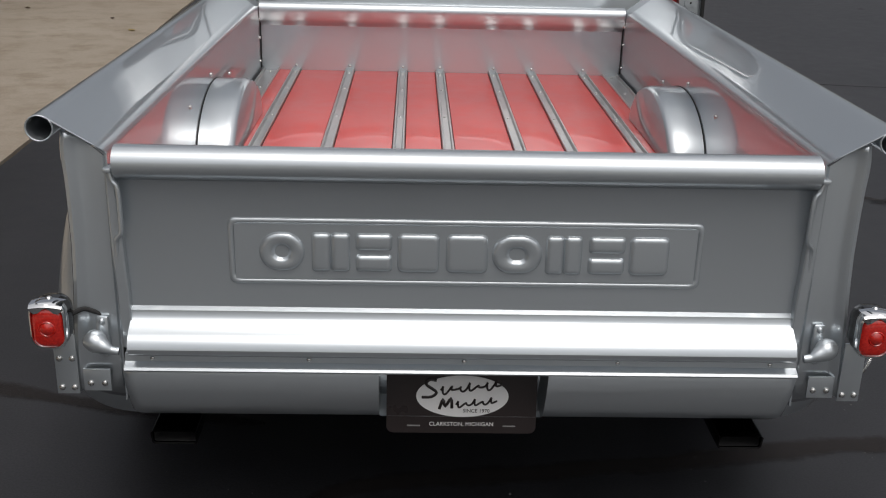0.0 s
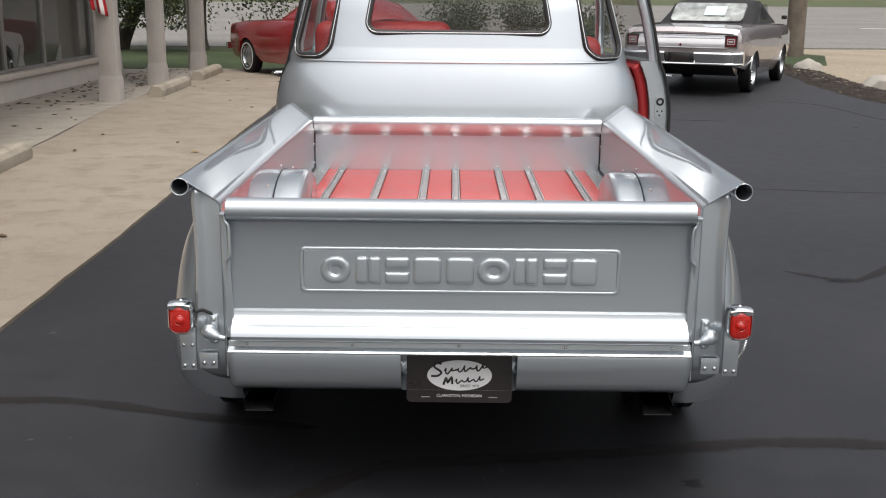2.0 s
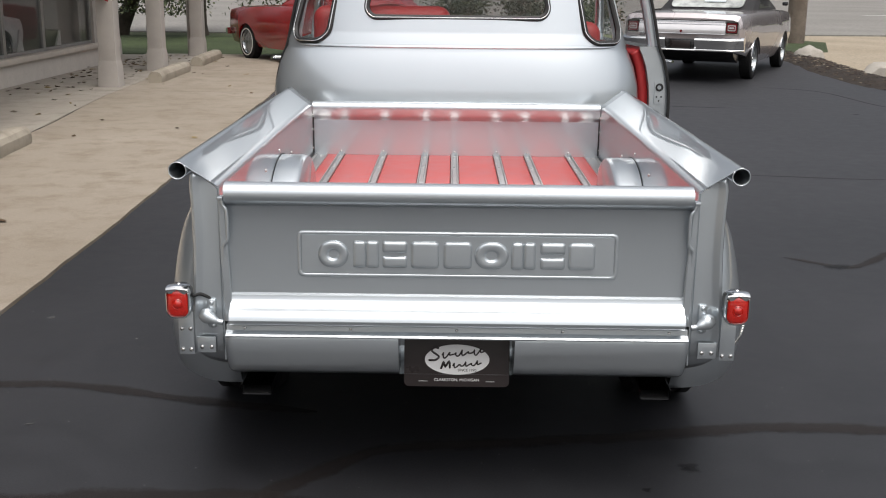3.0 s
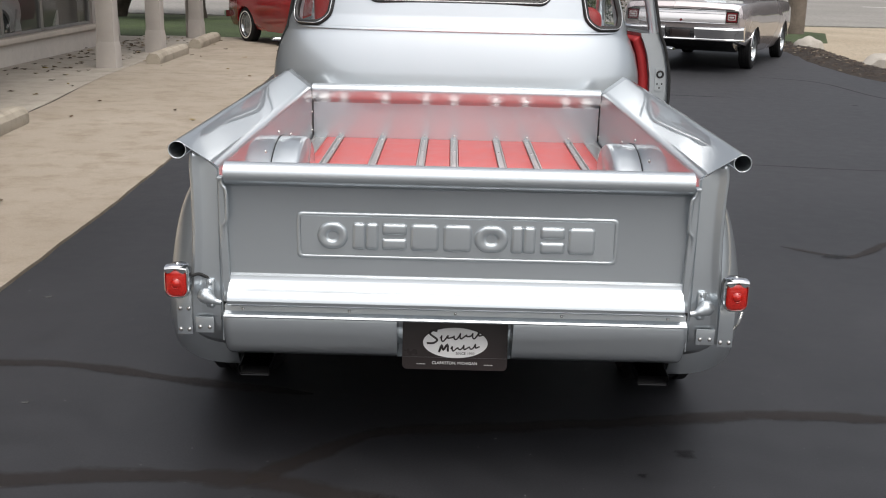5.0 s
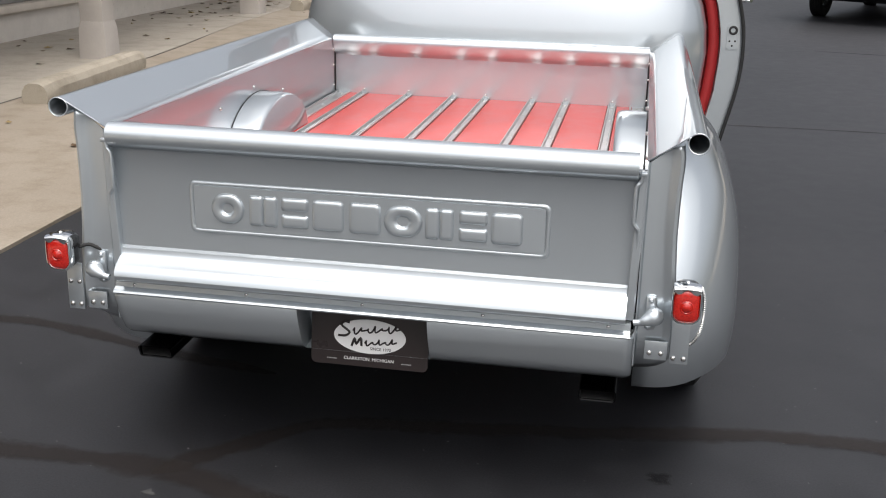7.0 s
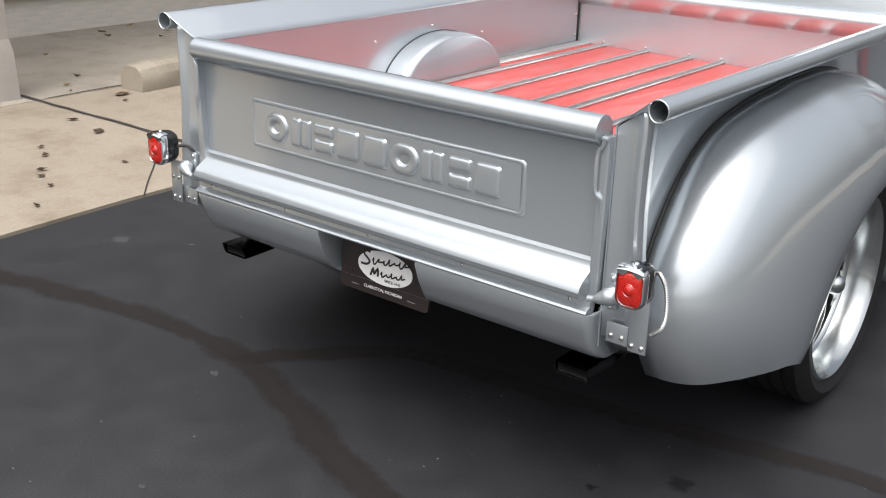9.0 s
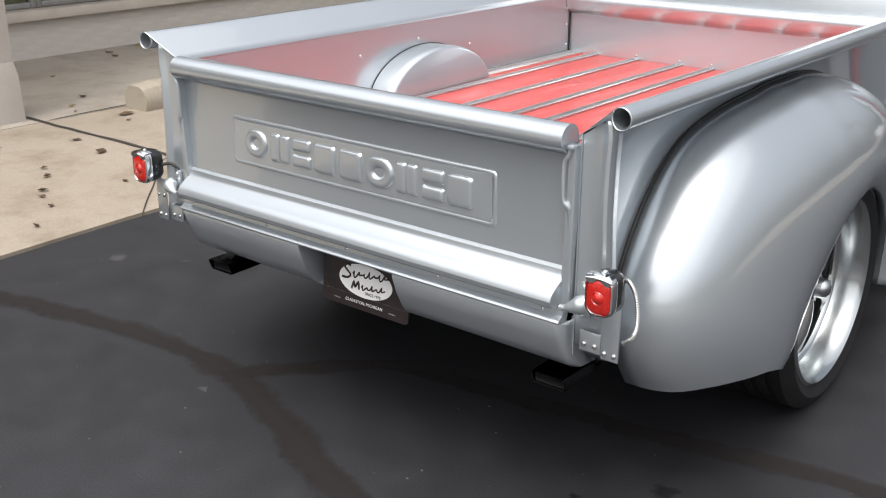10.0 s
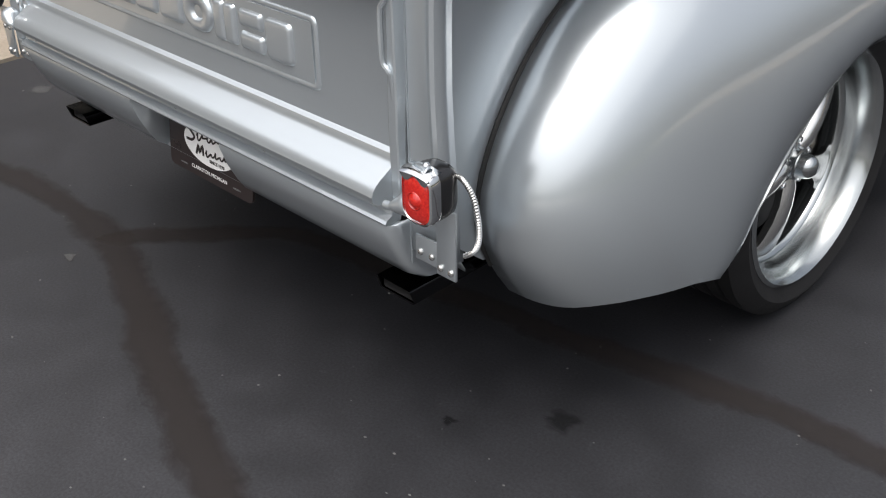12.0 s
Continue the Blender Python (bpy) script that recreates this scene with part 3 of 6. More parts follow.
for x, w, kind in ((-0.349, 0.078, "ring"), (-0.257, 0.068, "posts"), (-0.176, 0.062, "bars"), (-0.092, 0.072, "block"), (0.000, 0.072, "block"),
                   (0.095, 0.088, "ring"), (0.184, 0.064, "posts"), (0.266, 0.062, "bars"), (0.347, 0.068, "block")):
    pressed_shape(x, w, kind)


# side channels and latch bars at the gate's ends
def gate_channel(bm):
    loft(bm, [[(x0, y + 0.002, z), (x0 + 0.003, y, z), (x0 + w - 0.003, y, z), (x0 + w, y + 0.002, z), (x0 + w, 0.05, z), (x0, 0.05, z)] for x0, w, z, y in
              ((0.636, 0.022, 0.592, 0.016), (0.637, 0.022, 0.652, 0.014), (0.638, 0.022, 0.72, 0.012), (0.641, 0.021, 0.80, 0.011), (0.645, 0.0175, 0.92, 0.009), (0.645, 0.0175, 0.95, 0.007))])


both("gate_channel", gate_channel, SILVER, gate, angle=25)


def latch_bar(bm):
    tube(bm, curve([(0.653, 0.006, 0.945), (0.649, 0.006, 0.93), (0.640, 0.005, 0.915), (0.639, 0.005, 0.86), (0.640, 0.006, 0.832), (0.650, 0.009, 0.818), (0.652, 0.013, 0.80), (0.652, 0.020, 0.72)], 5), 0.0048, 8)
    box(bm, 0.648, 0.664, -0.002, 0.02, 0.945, 0.955, 0.003)


both("latch_bar", latch_bar, SILVER, gate, "latch bar at the edge of the gate")

# corner posts of the bed
def corner_post(bm):
    rows = []
    for z, xo in ((0.50, 0.748), (0.56, 0.748), (0.64, 0.744), (0.72, 0.738), (0.80, 0.734), (0.88, 0.734), (0.93, 0.735), (0.965, 0.737), (0.985, 0.737), (1.003, 0.735), (1.016, 0.733)):
        x_in = 0.664
        line = [(x_in, 0.060), (x_in + 0.001, 0.034), (x_in + 0.005, 0.030), (0.690, 0.030), (xo - 0.026, 0.030), (xo - 0.017, 0.027), (xo - 0.010, 0.021),
                (xo - 0.003, 0.018), (xo + 0.004, 0.021), (xo + 0.008, 0.030), (xo + 0.008, 0.055)]
        rows.append([(x, y, min(z, 0.970 + 0.74 * (x - 0.664))) for x, y in line])
    grid(bm, rows)


for ob in both("corner_post", corner_post, SILVER, truck, angle=25):
    solid(ob, 0.002)


# bed sides with flared rolled rails
def bed_side(bm):
    rows = []
    for y in np.linspace(0.032, 2.065, 24):
        low = 0.40 if y > 0.2 else 0.47
        rows.append([(0.662, y, low), (0.662, y, 0.70), (0.662, y, 0.9735), (0.6655, y, 0.9735), (0.6655, y, 0.70), (0.6655, y, low)])
    loft(bm, rows)


both("bed_side", bed_side, SILVER, truck)


def flare_rail(bm):
    line = [(0.6605, 0.9745), (0.686, 0.9935), (0.71, 1.0115), (0.735, 1.0303)]
    line += [(0.769 + 0.0245 * math.sin(radians(a)), 1.026 + 0.0245 * math.cos(radians(a))) for a in range(-37, 309, 15)]
    ys = [0.0, 0.004] + list(np.linspace(0.05, 2.065, 22))
    rows = []
    for y in ys:
        cut = max(0, 0.05 - y) / 0.05
        rows.append([(x, y if x > 0.76 else y + cut * 0.035 * (0.76 - x) / 0.1, z) for x, z in line])
    grid(bm, rows)


for ob in both("flare_rail", flare_rail, SILVER, truck, "flared bed rail with open rolled tube edge", angle=50):
    solid(ob, 0.0025)

# bed floor: red planks between polished strips
STRIPS = (-0.534, -0.338, -0.143, -0.006, 0.190, 0.332, 0.524)
FLOOR_Z = 0.742
bm = bmesh.new()
box(bm, -0.66, 0.66, 0.055, 2.065, FLOOR_Z - 0.03, FLOOR_Z - 0.012)
bed_floor = part("bed_floor", bm, UNDER, truck)
ends = (-0.625,) + STRIPS + (0.625,)
for a, b in zip(ends, ends[1:]):
    bm = bmesh.new()
    box(bm, a + 0.0185, b - 0.0185, 0.058, 2.058, FLOOR_Z - 0.014, FLOOR_Z, 0.003)
    part("plank", bm, RED, bed_floor, "red painted plank")
for x in ends:
    bm = bmesh.new()
    w = 0.0165 if abs(x) < 0.6 else 0.03
    prof = [(-w, FLOOR_Z - 0.012), (-w, FLOOR_Z + 0.004), (-w + 0.002, FLOOR_Z + 0.0062), (-w + 0.0055, FLOOR_Z + 0.0062), (-w + 0.0085, FLOOR_Z - 0.003), (w - 0.0085, FLOOR_Z - 0.003), (w - 0.0055, FLOOR_Z + 0.0062), (w - 0.002, FLOOR_Z + 0.0062), (w, FLOOR_Z + 0.004), (w, FLOOR_Z - 0.012)]
    loft(bm, [[(x + a, 0.057, z) for a, z in prof], [(x + a, 2.060, z) for a, z in prof]])
    strip = part("bed_strip", bm, STRIP_STEEL, bed_floor, "polished steel bed strip", angle=20)
    for y in (0.15, 0.55, 0.95, 1.35, 1.75, 2.02):
        bm = bmesh.new()
        bolt(bm, (x, y, FLOOR_Z - 0.003), 0.0055, (0, 0, 1))
        part("strip_bolt", bm, STRIP_STEEL, strip)

# front panel of the bed
prof = [(2.08, 0.70), (2.061, 0.70), (2.061, 0.902), (2.0595, 0.9045), (2.057, 0.9065), (2.046, 0.917), (2.033, 0.931)]
prof += [(2.053 + 0.030 * math.cos(radians(a)), 0.962 + 0.027 * math.sin(radians(a))) for a in range(214, -41, -15)]
prof += [(2.083, 0.93)]
bm = bmesh.new()
prism(bm, prof, -0.66, 0.66)
part("bed_front", bm, SILVER, truck, angle=30)
for x in STRIPS:
    bm = bmesh.new()
    bolt(bm, (x, 2.061, FLOOR_Z + 0.016), 0.005, (0, -1, 0))
    part("bed_bolt", bm, STRIP_STEEL, truck)


# narrow angle with bolts in the front corners of the bed
for sx in (1, -1):
    bm = bmesh.new()
    box(bm, sx * 0.6605 - 0.0022, sx * 0.6605 + 0.0022, 2.050, 2.060, 0.748, 0.958, 0.001)
    angle_ = part("corner_angle", bm, UNDER, truck, "dark seam angle in the bed corner")
    for z in (0.775, 0.86, 0.925):
        bm = bmesh.new()
        bolt(bm, (sx * 0.6600, 2.036, z), 0.0045, (-sx, 0, 0))
        part("angle_bolt", bm, STEEL, angle_)


# wheel houses inside the bed
def house_arch(x, k=1.0):
    """The arch of a wheel house in the plane x, shrunk by k."""
    return [(x, 1.095 - 0.282 * k * math.cos(a), FLOOR_Z + 0.002 + 0.149 * k * math.sin(a) ** 1.15) for a in np.linspace(0, math.pi, 33)]


def wheel_house(bm):
    vs = grid(bm, [house_arch(x, k) for x, k in ((0.6615, 1.0), (0.62, 1.0), (0.592, 1.0), (0.582, 0.994), (0.573, 0.978), (0.567, 0.955), (0.564, 0.925))])
    bm.faces.new(vs[-1])


both("wheel_house", wheel_house, SILVER, truck, "rounded silver wheel housing in the bed", angle=50)
both("house_seam", lambda bm: tube(bm, house_arch(0.6605, 1.004), 0.0016, 6), SEAL, truck, "dark seam round the wheel housing")


def side_bolts(y, z):
    def make(bm):
        bolt(bm, (0.661, y, z), 0.006, (-1, 0, 0))
    both("side_bolt", make, STRIP_STEEL, truck)


for y, z in ((0.77, 0.891), (1.07, 0.914), (1.368, 0.859), (0.142, 0.957)):
    side_bolts(y, z)

# sill under the gate, roll pan and plate
bm = bmesh.new()
prism(bm, [(0.03, 0.588), (0.004, 0.586), (0.002, 0.570), (-0.011, 0.5625), (-0.0145, 0.558), (-0.0125, 0.554), (0.02, 0.554)], -0.652, 0.652)
part("rear_sill", bm, SILVER, truck, angle=20)
for x in (-0.60, -0.30, 0.0, 0.30, 0.60):
    bm = bmesh.new()
    bolt(bm, (x, 0.004, 0.576), 0.005, (0, -1, 0))
    part("sill_bolt", bm, STEEL, truck)


def pan_section(x):
    """The roll pan's line at x, curving forward at its ends."""
    over = min(1.0, max(0.0, abs(x) - 0.636) / 0.026)
    fwd = 0.026 * (1 - math.sqrt(max(0.0, 1 - over * over)))
    inset = 0.088 if abs(x) < 0.163 else 0.0
    pts = []
    for y, z in ((0.006, 0.556), (-0.008, 0.552), (-0.010, 0.545), (0.005, 0.50), (0.024, 0.462), (0.039, 0.438), (0.062, 0.422), (0.12, 0.417)):
        d = inset if z < 0.553 and y < 0.061 else 0
        pts.append((x, y + fwd + d, z))
    return pts


bm = bmesh.new()
half = [0.0, 0.1629, 0.165, 0.4, 0.60, 0.634, 0.643, 0.650, 0.656, 0.660, 0.662]
xs = [-x for x in reversed(half[1:])] + half
turn_in = lambda sec: [(x, max(y, 0.16), z) for x, y, z in sec]
grid(bm, [turn_in(pan_section(xs[0]))] + [pan_section(x) for x in xs] + [turn_in(pan_section(xs[-1]))])
pan = solid(part("roll_pan", bm, SILVER, truck, "smooth silver roll pan with a recess for the plate", angle=40), 0.003)


def pan_end(bm):
    """The pan's turned-under end, from the pan to the fender."""
    rows = []
    for x, low in ((0.655, 0.428), (0.68, 0.430), (0.705, 0.438), (0.725, 0.450), (0.742, 0.468), (0.754, 0.495)):
        rows.append([(x, 0.040 + 0.085 * ((0.56 - z) / 0.13) ** 2, z) for z in np.linspace(0.56, low, 7)])
    grid(bm, rows)


for ob in both("pan_end", pan_end, SILVER, pan, angle=60):
    solid(ob, 0.003)

bm = bmesh.new()
ring = round_rect(0.306, 0.150, 0.014)
tilt = Matrix.Translation((0.002, 0.068, 0.460)) @ pose(0, 0, 0, -6, 0, 0)
loft(bm, [[tilt @ Vector((a, y, b)) for a, b in ring] for y in (0.004, -0.0015)])
plate = part("plate", bm, PLATE, truck, "dark brown dealer plate with a white oval")
bm = bmesh.new()
oval = [(0.094 * math.cos(t), 0.045 * math.sin(t)) for t in np.linspace(0, 2 * math.pi, 49)[:-1]]
loft(bm, [[tilt @ Vector((a + 0.001, y, b + 0.006)) for a, b in oval] for y in (-0.0016, -0.003)])
part("white_oval", bm, PLATE_WHITE, plate)


def stroke(points, w):
    """A brush stroke on the plate, as a plain wavy bar."""
    bm = bmesh.new()
    line = curve([(a, 0, b - 0.008) for a, b in points], 3)
    rows = []
    for i, p in enumerate(line):
        d = line[min(i + 1, len(line) - 1)] - line[max(i - 1, 0)]
        s = Vector((-d.z, 0, d.x)).normalized() * w / 2
        rows.append([tilt @ (Vector((p.x, -0.0038, p.z)) + s), tilt @ (Vector((p.x, -0.0038, p.z)) - s)])
    grid(bm, rows)
    solid(part("script_stroke", bm, PLATE, plate), 0.0006)


def wave(x0, x1, z0, rise, amp, n):
    """Slanted loops, as of a flowing hand."""
    out = []
    for i in range(n * 8 + 1):
        u = i / (n * 8)
        t = 2 * math.pi * n * u
        k = 0.7 + 0.5 * math.sin(u * 17)
        out.append((x0 + (x1 - x0) * u + 0.35 * amp * math.sin(t) + 0.3 * amp * math.cos(t), z0 + rise * u + amp * k * math.sin(t)))
    return out


stroke([(-0.052, 0.048), (-0.066, 0.050), (-0.073, 0.040), (-0.060, 0.030), (-0.052, 0.022), (-0.062, 0.013), (-0.082, 0.012)], 0.006)
stroke(wave(-0.046, 0.080, 0.027, 0.014, 0.0085, 7), 0.0042)
stroke([(-0.046, -0.014), (-0.038, 0.008), (-0.034, -0.008), (-0.022, 0.010), (-0.020, -0.012)], 0.006)
stroke(wave(-0.014, 0.070, -0.004, 0.009, 0.007, 5), 0.004)


def lettering(text, size, x, z, material):
    cu = bpy.data.curves.new("lettering", "FONT")
    cu.body, cu.size, cu.align_x, cu.extrude = text, size, "CENTER", 0.0003
    tmp = new("lettering", cu)
    me = bpy.data.meshes.new_from_object(tmp.evaluated_get(bpy.context.evaluated_depsgraph_get()))
    bpy.data.objects.remove(tmp)
    me.transform(tilt @ pose(x, -0.0040, z, 90, 0, 0))
    me.materials.clear()
    me.materials.append(material)
    ob = new("lettering", me)
    ob.parent = plate
    return ob


lettering("SINCE 1970", 0.011, 0.030, -0.0285, PLATE)
lettering("CLARKSTON, MICHIGAN", 0.0118, 0.0, -0.058, PLATE_WHITE)
for x in (-0.098, 0.098):
    bm = bmesh.new()
    box(bm, -0.013, 0.013, -0.0022, -0.001, -0.0015, 0.0015)
    bmesh.ops.transform(bm, matrix=tilt @ Matrix.Translation((x, 0, -0.059)), verts=bm.verts)
    part("plate_slot", bm, STEEL, plate)


# gate hinges, lamp brackets and lamps
def hinge(bm):
    tube(bm, curve([(0.718, 0.008, 0.619), (0.708, 0.0, 0.615), (0.695, -0.008, 0.610), (0.681, -0.014, 0.605), (0.669, -0.016, 0.601), (0.657, -0.016, 0.599)], 5),
         lambda t: 0.008 + 0.014 * math.sqrt(max(0, 1 - ((t - 0.26) / 0.27) ** 2)) if t < 0.45 else 0.0079 + 0.0095 * max(0, (0.75 - t) / 0.3), 14)
    box(bm, 0.683, 0.708, 0.018, 0.030, 0.570, 0.655, 0.006)
    bolt(bm, (0.695, 0.018, 0.645), 0.0065, (0, -1, 0))
    bolt(bm, (0.692, 0.018, 0.578), 0.0065, (0, -1, 0))


both("hinge", hinge, SILVER, truck, "rounded silver tailgate hinge")


def inner_plate(bm):
    box(bm, 0.688, 0.741, 0.019, 0.024, 0.496, 0.543, 0.001)


def outer_plate(bm):
    box(bm, 0.747, 0.790, 0.010, 0.015, 0.494, 0.62, 0.001)


for ob, xs, z, y in [(o, (0.700, 0.727), 0.513, 0.019) for o in both("bracket_plate", inner_plate, SILVER, truck)] + [(o, (0.756, 0.780), 0.508, 0.010) for o in both("lamp_bracket", outer_plate, SILVER, truck)]:
    side = 1 if ob.data.vertices[0].co.x > 0 else -1
    for x in xs:
        bm = bmesh.new()
        bolt(bm, (side * x, y, z), 0.0065, (0, -1, 0))
        part("bracket_bolt", bm, STEEL, ob)
    if y < 0.015 and side < 0:
        for x in xs:
            bm = bmesh.new()
            bolt(bm, (side * x, y, z + 0.062), 0.0065, (0, -1, 0))
            part("bracket_bolt", bm, STEEL, ob)


def tail_lamp(cx):
    cz = 0.667
    bm = bmesh.new()
    loft(bm, [[(cx + a * s, y, cz + b * s) for a, b in round_rect(0.066, 0.094, 0.025)] for y, s in ((0.028, 0.55), (0.026, 0.80), (0.018, 0.94), (0.002, 1.0), (-0.018, 1.0))])
    lamp = part("tail_lamp", bm, BLACK, truck, "tail lamp with red lens and chrome bezel")
    bm = bmesh.new()
    ring = round_rect(0.066, 0.094, 0.024)
    rows = [[(cx + a * s, y, cz + b * s) for a, b in ring] for s, y in ((1.0, -0.016), (1.03, -0.020), (1.03, -0.030), (0.99, -0.036), (0.90, -0.038), (0.85, -0.034), (0.84, -0.026))]
    grid(bm, rows, loop_u=True)
    rows = []
    for i in range(9):
        u = -1 + 2 * i / 8
        dip = 0.006 * math.cos(u * math.pi * 1.5)
        rows.append([(cx + u * 0.031, -0.012, cz + 0.0475 - 0.004 * u * u), (cx + u * 0.031, -0.034, cz + 0.047 - 0.004 * u * u),
                     (cx + u * 0.030, -0.0425, cz + 0.040 - 0.003 * u * u), (cx + u * 0.029, -0.040, cz + 0.031 + dip), (cx + u * 0.029, -0.034, cz + 0.031 + dip)])
    grid(bm, rows)
    part("bezel", bm, CHROME, lamp, "chrome lamp bezel")
    bm = bmesh.new()
    loft(bm, [[(cx + a * s, y, cz - 0.004 + b * s) for a, b in round_rect(0.056, 0.078, 0.019)] for y, s in ((-0.026, 1.0), (-0.034, 1.0), (-0.0375, 0.95), (-0.040, 0.8), (-0.041, 0.4))])
    lens = part("lens", bm, LENS, lamp, "red glass lens with a round centre")
    bm = bmesh.new()
    lathe(bm, [(0.0001, 0.046), (0.006, 0.0455), (0.010, 0.043), (0.0125, 0.041), (0.014, 0.0425), (0.016, 0.0405), (0.017, 0.038)], Matrix.Translation((cx, 0, cz - 0.004)) @ pose(0, 0, 0, 0, 0, -90), 20)
    part("lens_bullseye", bm, LENS, lamp)
    bm = bmesh.new()
    bolt(bm, (cx, -0.014, cz + 0.047), 0.006, (0, 0, 1))
    part("lamp_screw", bm, CHROME, lamp)
    lamp.location.y = -0.018
    return lamp


tail_lamp(0.772)
tail_lamp(-0.772)


def conduit(bm):
    """A coiled tube: rings along a bowed line."""
    line = curve([(0.796, 0.000, 0.694), (0.806, 0.010, 0.687), (0.815, 0.024, 0.655), (0.817, 0.034, 0.61), (0.813, 0.040, 0.57), (0.802, 0.040, 0.545), (0.786, 0.034, 0.532)], 24)
    tube(bm, line, lambda t: 0.0044 + 0.0010 * math.sin(t * 300), 8)


bm = bmesh.new()
conduit(bm)
part("conduit", bm, STEEL, truck, "coiled steel wire conduit")
bm = bmesh.new()
tube(bm, curve([(-0.745, 0.0, 0.668), (-0.728, 0.02, 0.670), (-0.712, 0.028, 0.662), (-0.70, 0.034, 0.655)], 5), 0.0048, 8)
part("cable", bm, SEAL, truck, "short black lamp cable")

# exhaust tips
def exhaust_tip(bm):
    ring = round_rect(0.092, 0.036, 0.007)
    hole = round_rect(0.086, 0.030, 0.005)
    c, z = 0.584, 0.368
    cut = lambda b: -0.35 * b
    grid(bm, [[(c + a, 0.062 + cut(b), z + b) for a, b in hole], [(c + a, 0.060 + cut(b), z + b) for a, b in ring], [(c + a, 0.12, z + b) for a, b in ring],
              [(c + a, 0.55, z + 0.01 + b) for a, b in ring]], loop_u=True)


both("exhaust_tip", exhaust_tip, plain("dark_chrome", (0.032, 0.032, 0.034), 0.18, 1.0, vary=0.15), truck, "rectangular dark chrome exhaust tip", angle=30)
both("exhaust_bore", lambda bm: grid(bm, [[(0.584 + a, y, 0.368 + b) for a, b in round_rect(0.0859, 0.0299, 0.005)] for y in (0.45, 0.072)], loop_u=True), UNDER, truck)

# fenders: polar round a point behind the hub, from the welt (q = 0) to the wheel opening (q = 1)
YC, ZC = 1.05, 0.30
FENDER_OUT = [(-5, 0.72), (5, 0.814), (10, 0.885), (17, 0.902), (24, 0.892), (31.5, 0.876), (38, 0.858), (45, 0.824), (56, 0.738), (71, 0.662), (90, 0.635), (106, 0.655), (124, 0.70), (142, 0.761), (162, 0.814), (182, 0.80), (190, 0.80)]
FENDER_OPEN = [(-5, 0.452), (-3.3, 0.408), (0, 0.352), (4, 0.316), (8.6, 0.294), (22, 0.269), (37, 0.261), (51, 0.263), (62, 0.269), (72, 0.279), (84, 0.290), (99, 0.315), (114, 0.352), (127, 0.385), (140, 0.42), (156, 0.46), (171, 0.50), (184, 0.53), (190, 0.54)]


def eased(table, x):
    """A table read with its corners rounded off."""
    return sum(w * interp(table, x + d) for d, w in ((-6, 0.15), (-3, 0.2), (0, 0.3), (3, 0.2), (6, 0.15)))


def fender_point(a, q):
    ro, ri = eased(FENDER_OUT, a), interp(FENDER_OPEN, a)
    r = ro + (ri - ro) * q
    rho = min(1.0, r / ro)
    tuck = max(0.0, (q - 0.62) / 0.38) ** 2
    x = 0.668 + 0.302 * max(0.0, 1 - rho ** 2.95) ** (1 / 2.75)
    x -= 0.068 * tuck * (1 - 0.35 * math.sin(radians(min(180, max(0, a)))))
    return (x, YC - r * math.cos(radians(a)), ZC + r * math.sin(radians(a)))


def fender(bm):
    qs = [0, 0.003, 0.008, 0.016, 0.03, 0.05, 0.08, 0.12, 0.17, 0.23, 0.3, 0.38, 0.46, 0.55, 0.65, 0.75, 0.85, 0.93, 1.0]
    first = [(0, 0.3), (0.05, 0.8), (0.15, 2.0), (0.3, 2.6), (0.6, 2.8), (0.8, -0.4), (1, -4.2)]
    rows = []
    for i in range(88):
        u = (i / 87) ** 1.2
        row = []
        for q in qs:
            a0 = interp(first, q)
            row.append(fender_point(a0 + (190 - a0) * u, q))
        x, y, z = row[-1]
        row += [(x - 0.012, y + 0.004, z - 0.003), (x - 0.034, y + 0.004, z + 0.002)]
        if i == 0:
            rows.append([(x - 0.002 if k else x, y + 0.03, z + 0.02) for k, (x, y, z) in enumerate(row)])
        rows.append(row)
    grid(bm, rows)


for ob in both("fender", fender, SILVER, truck, "bulbous silver rear fender", angle=60):
    solid(ob, 0.003)


def fender_welt(bm):
    line = [Vector(fender_point(a, 0)) + Vector((0.002, 0, 0)) for a in np.linspace(6, 188, 60)]
    tube(bm, line, 0.0055, 8)


both("fender_welt", fender_welt, SEAL, truck, "black welt between fender and bed")


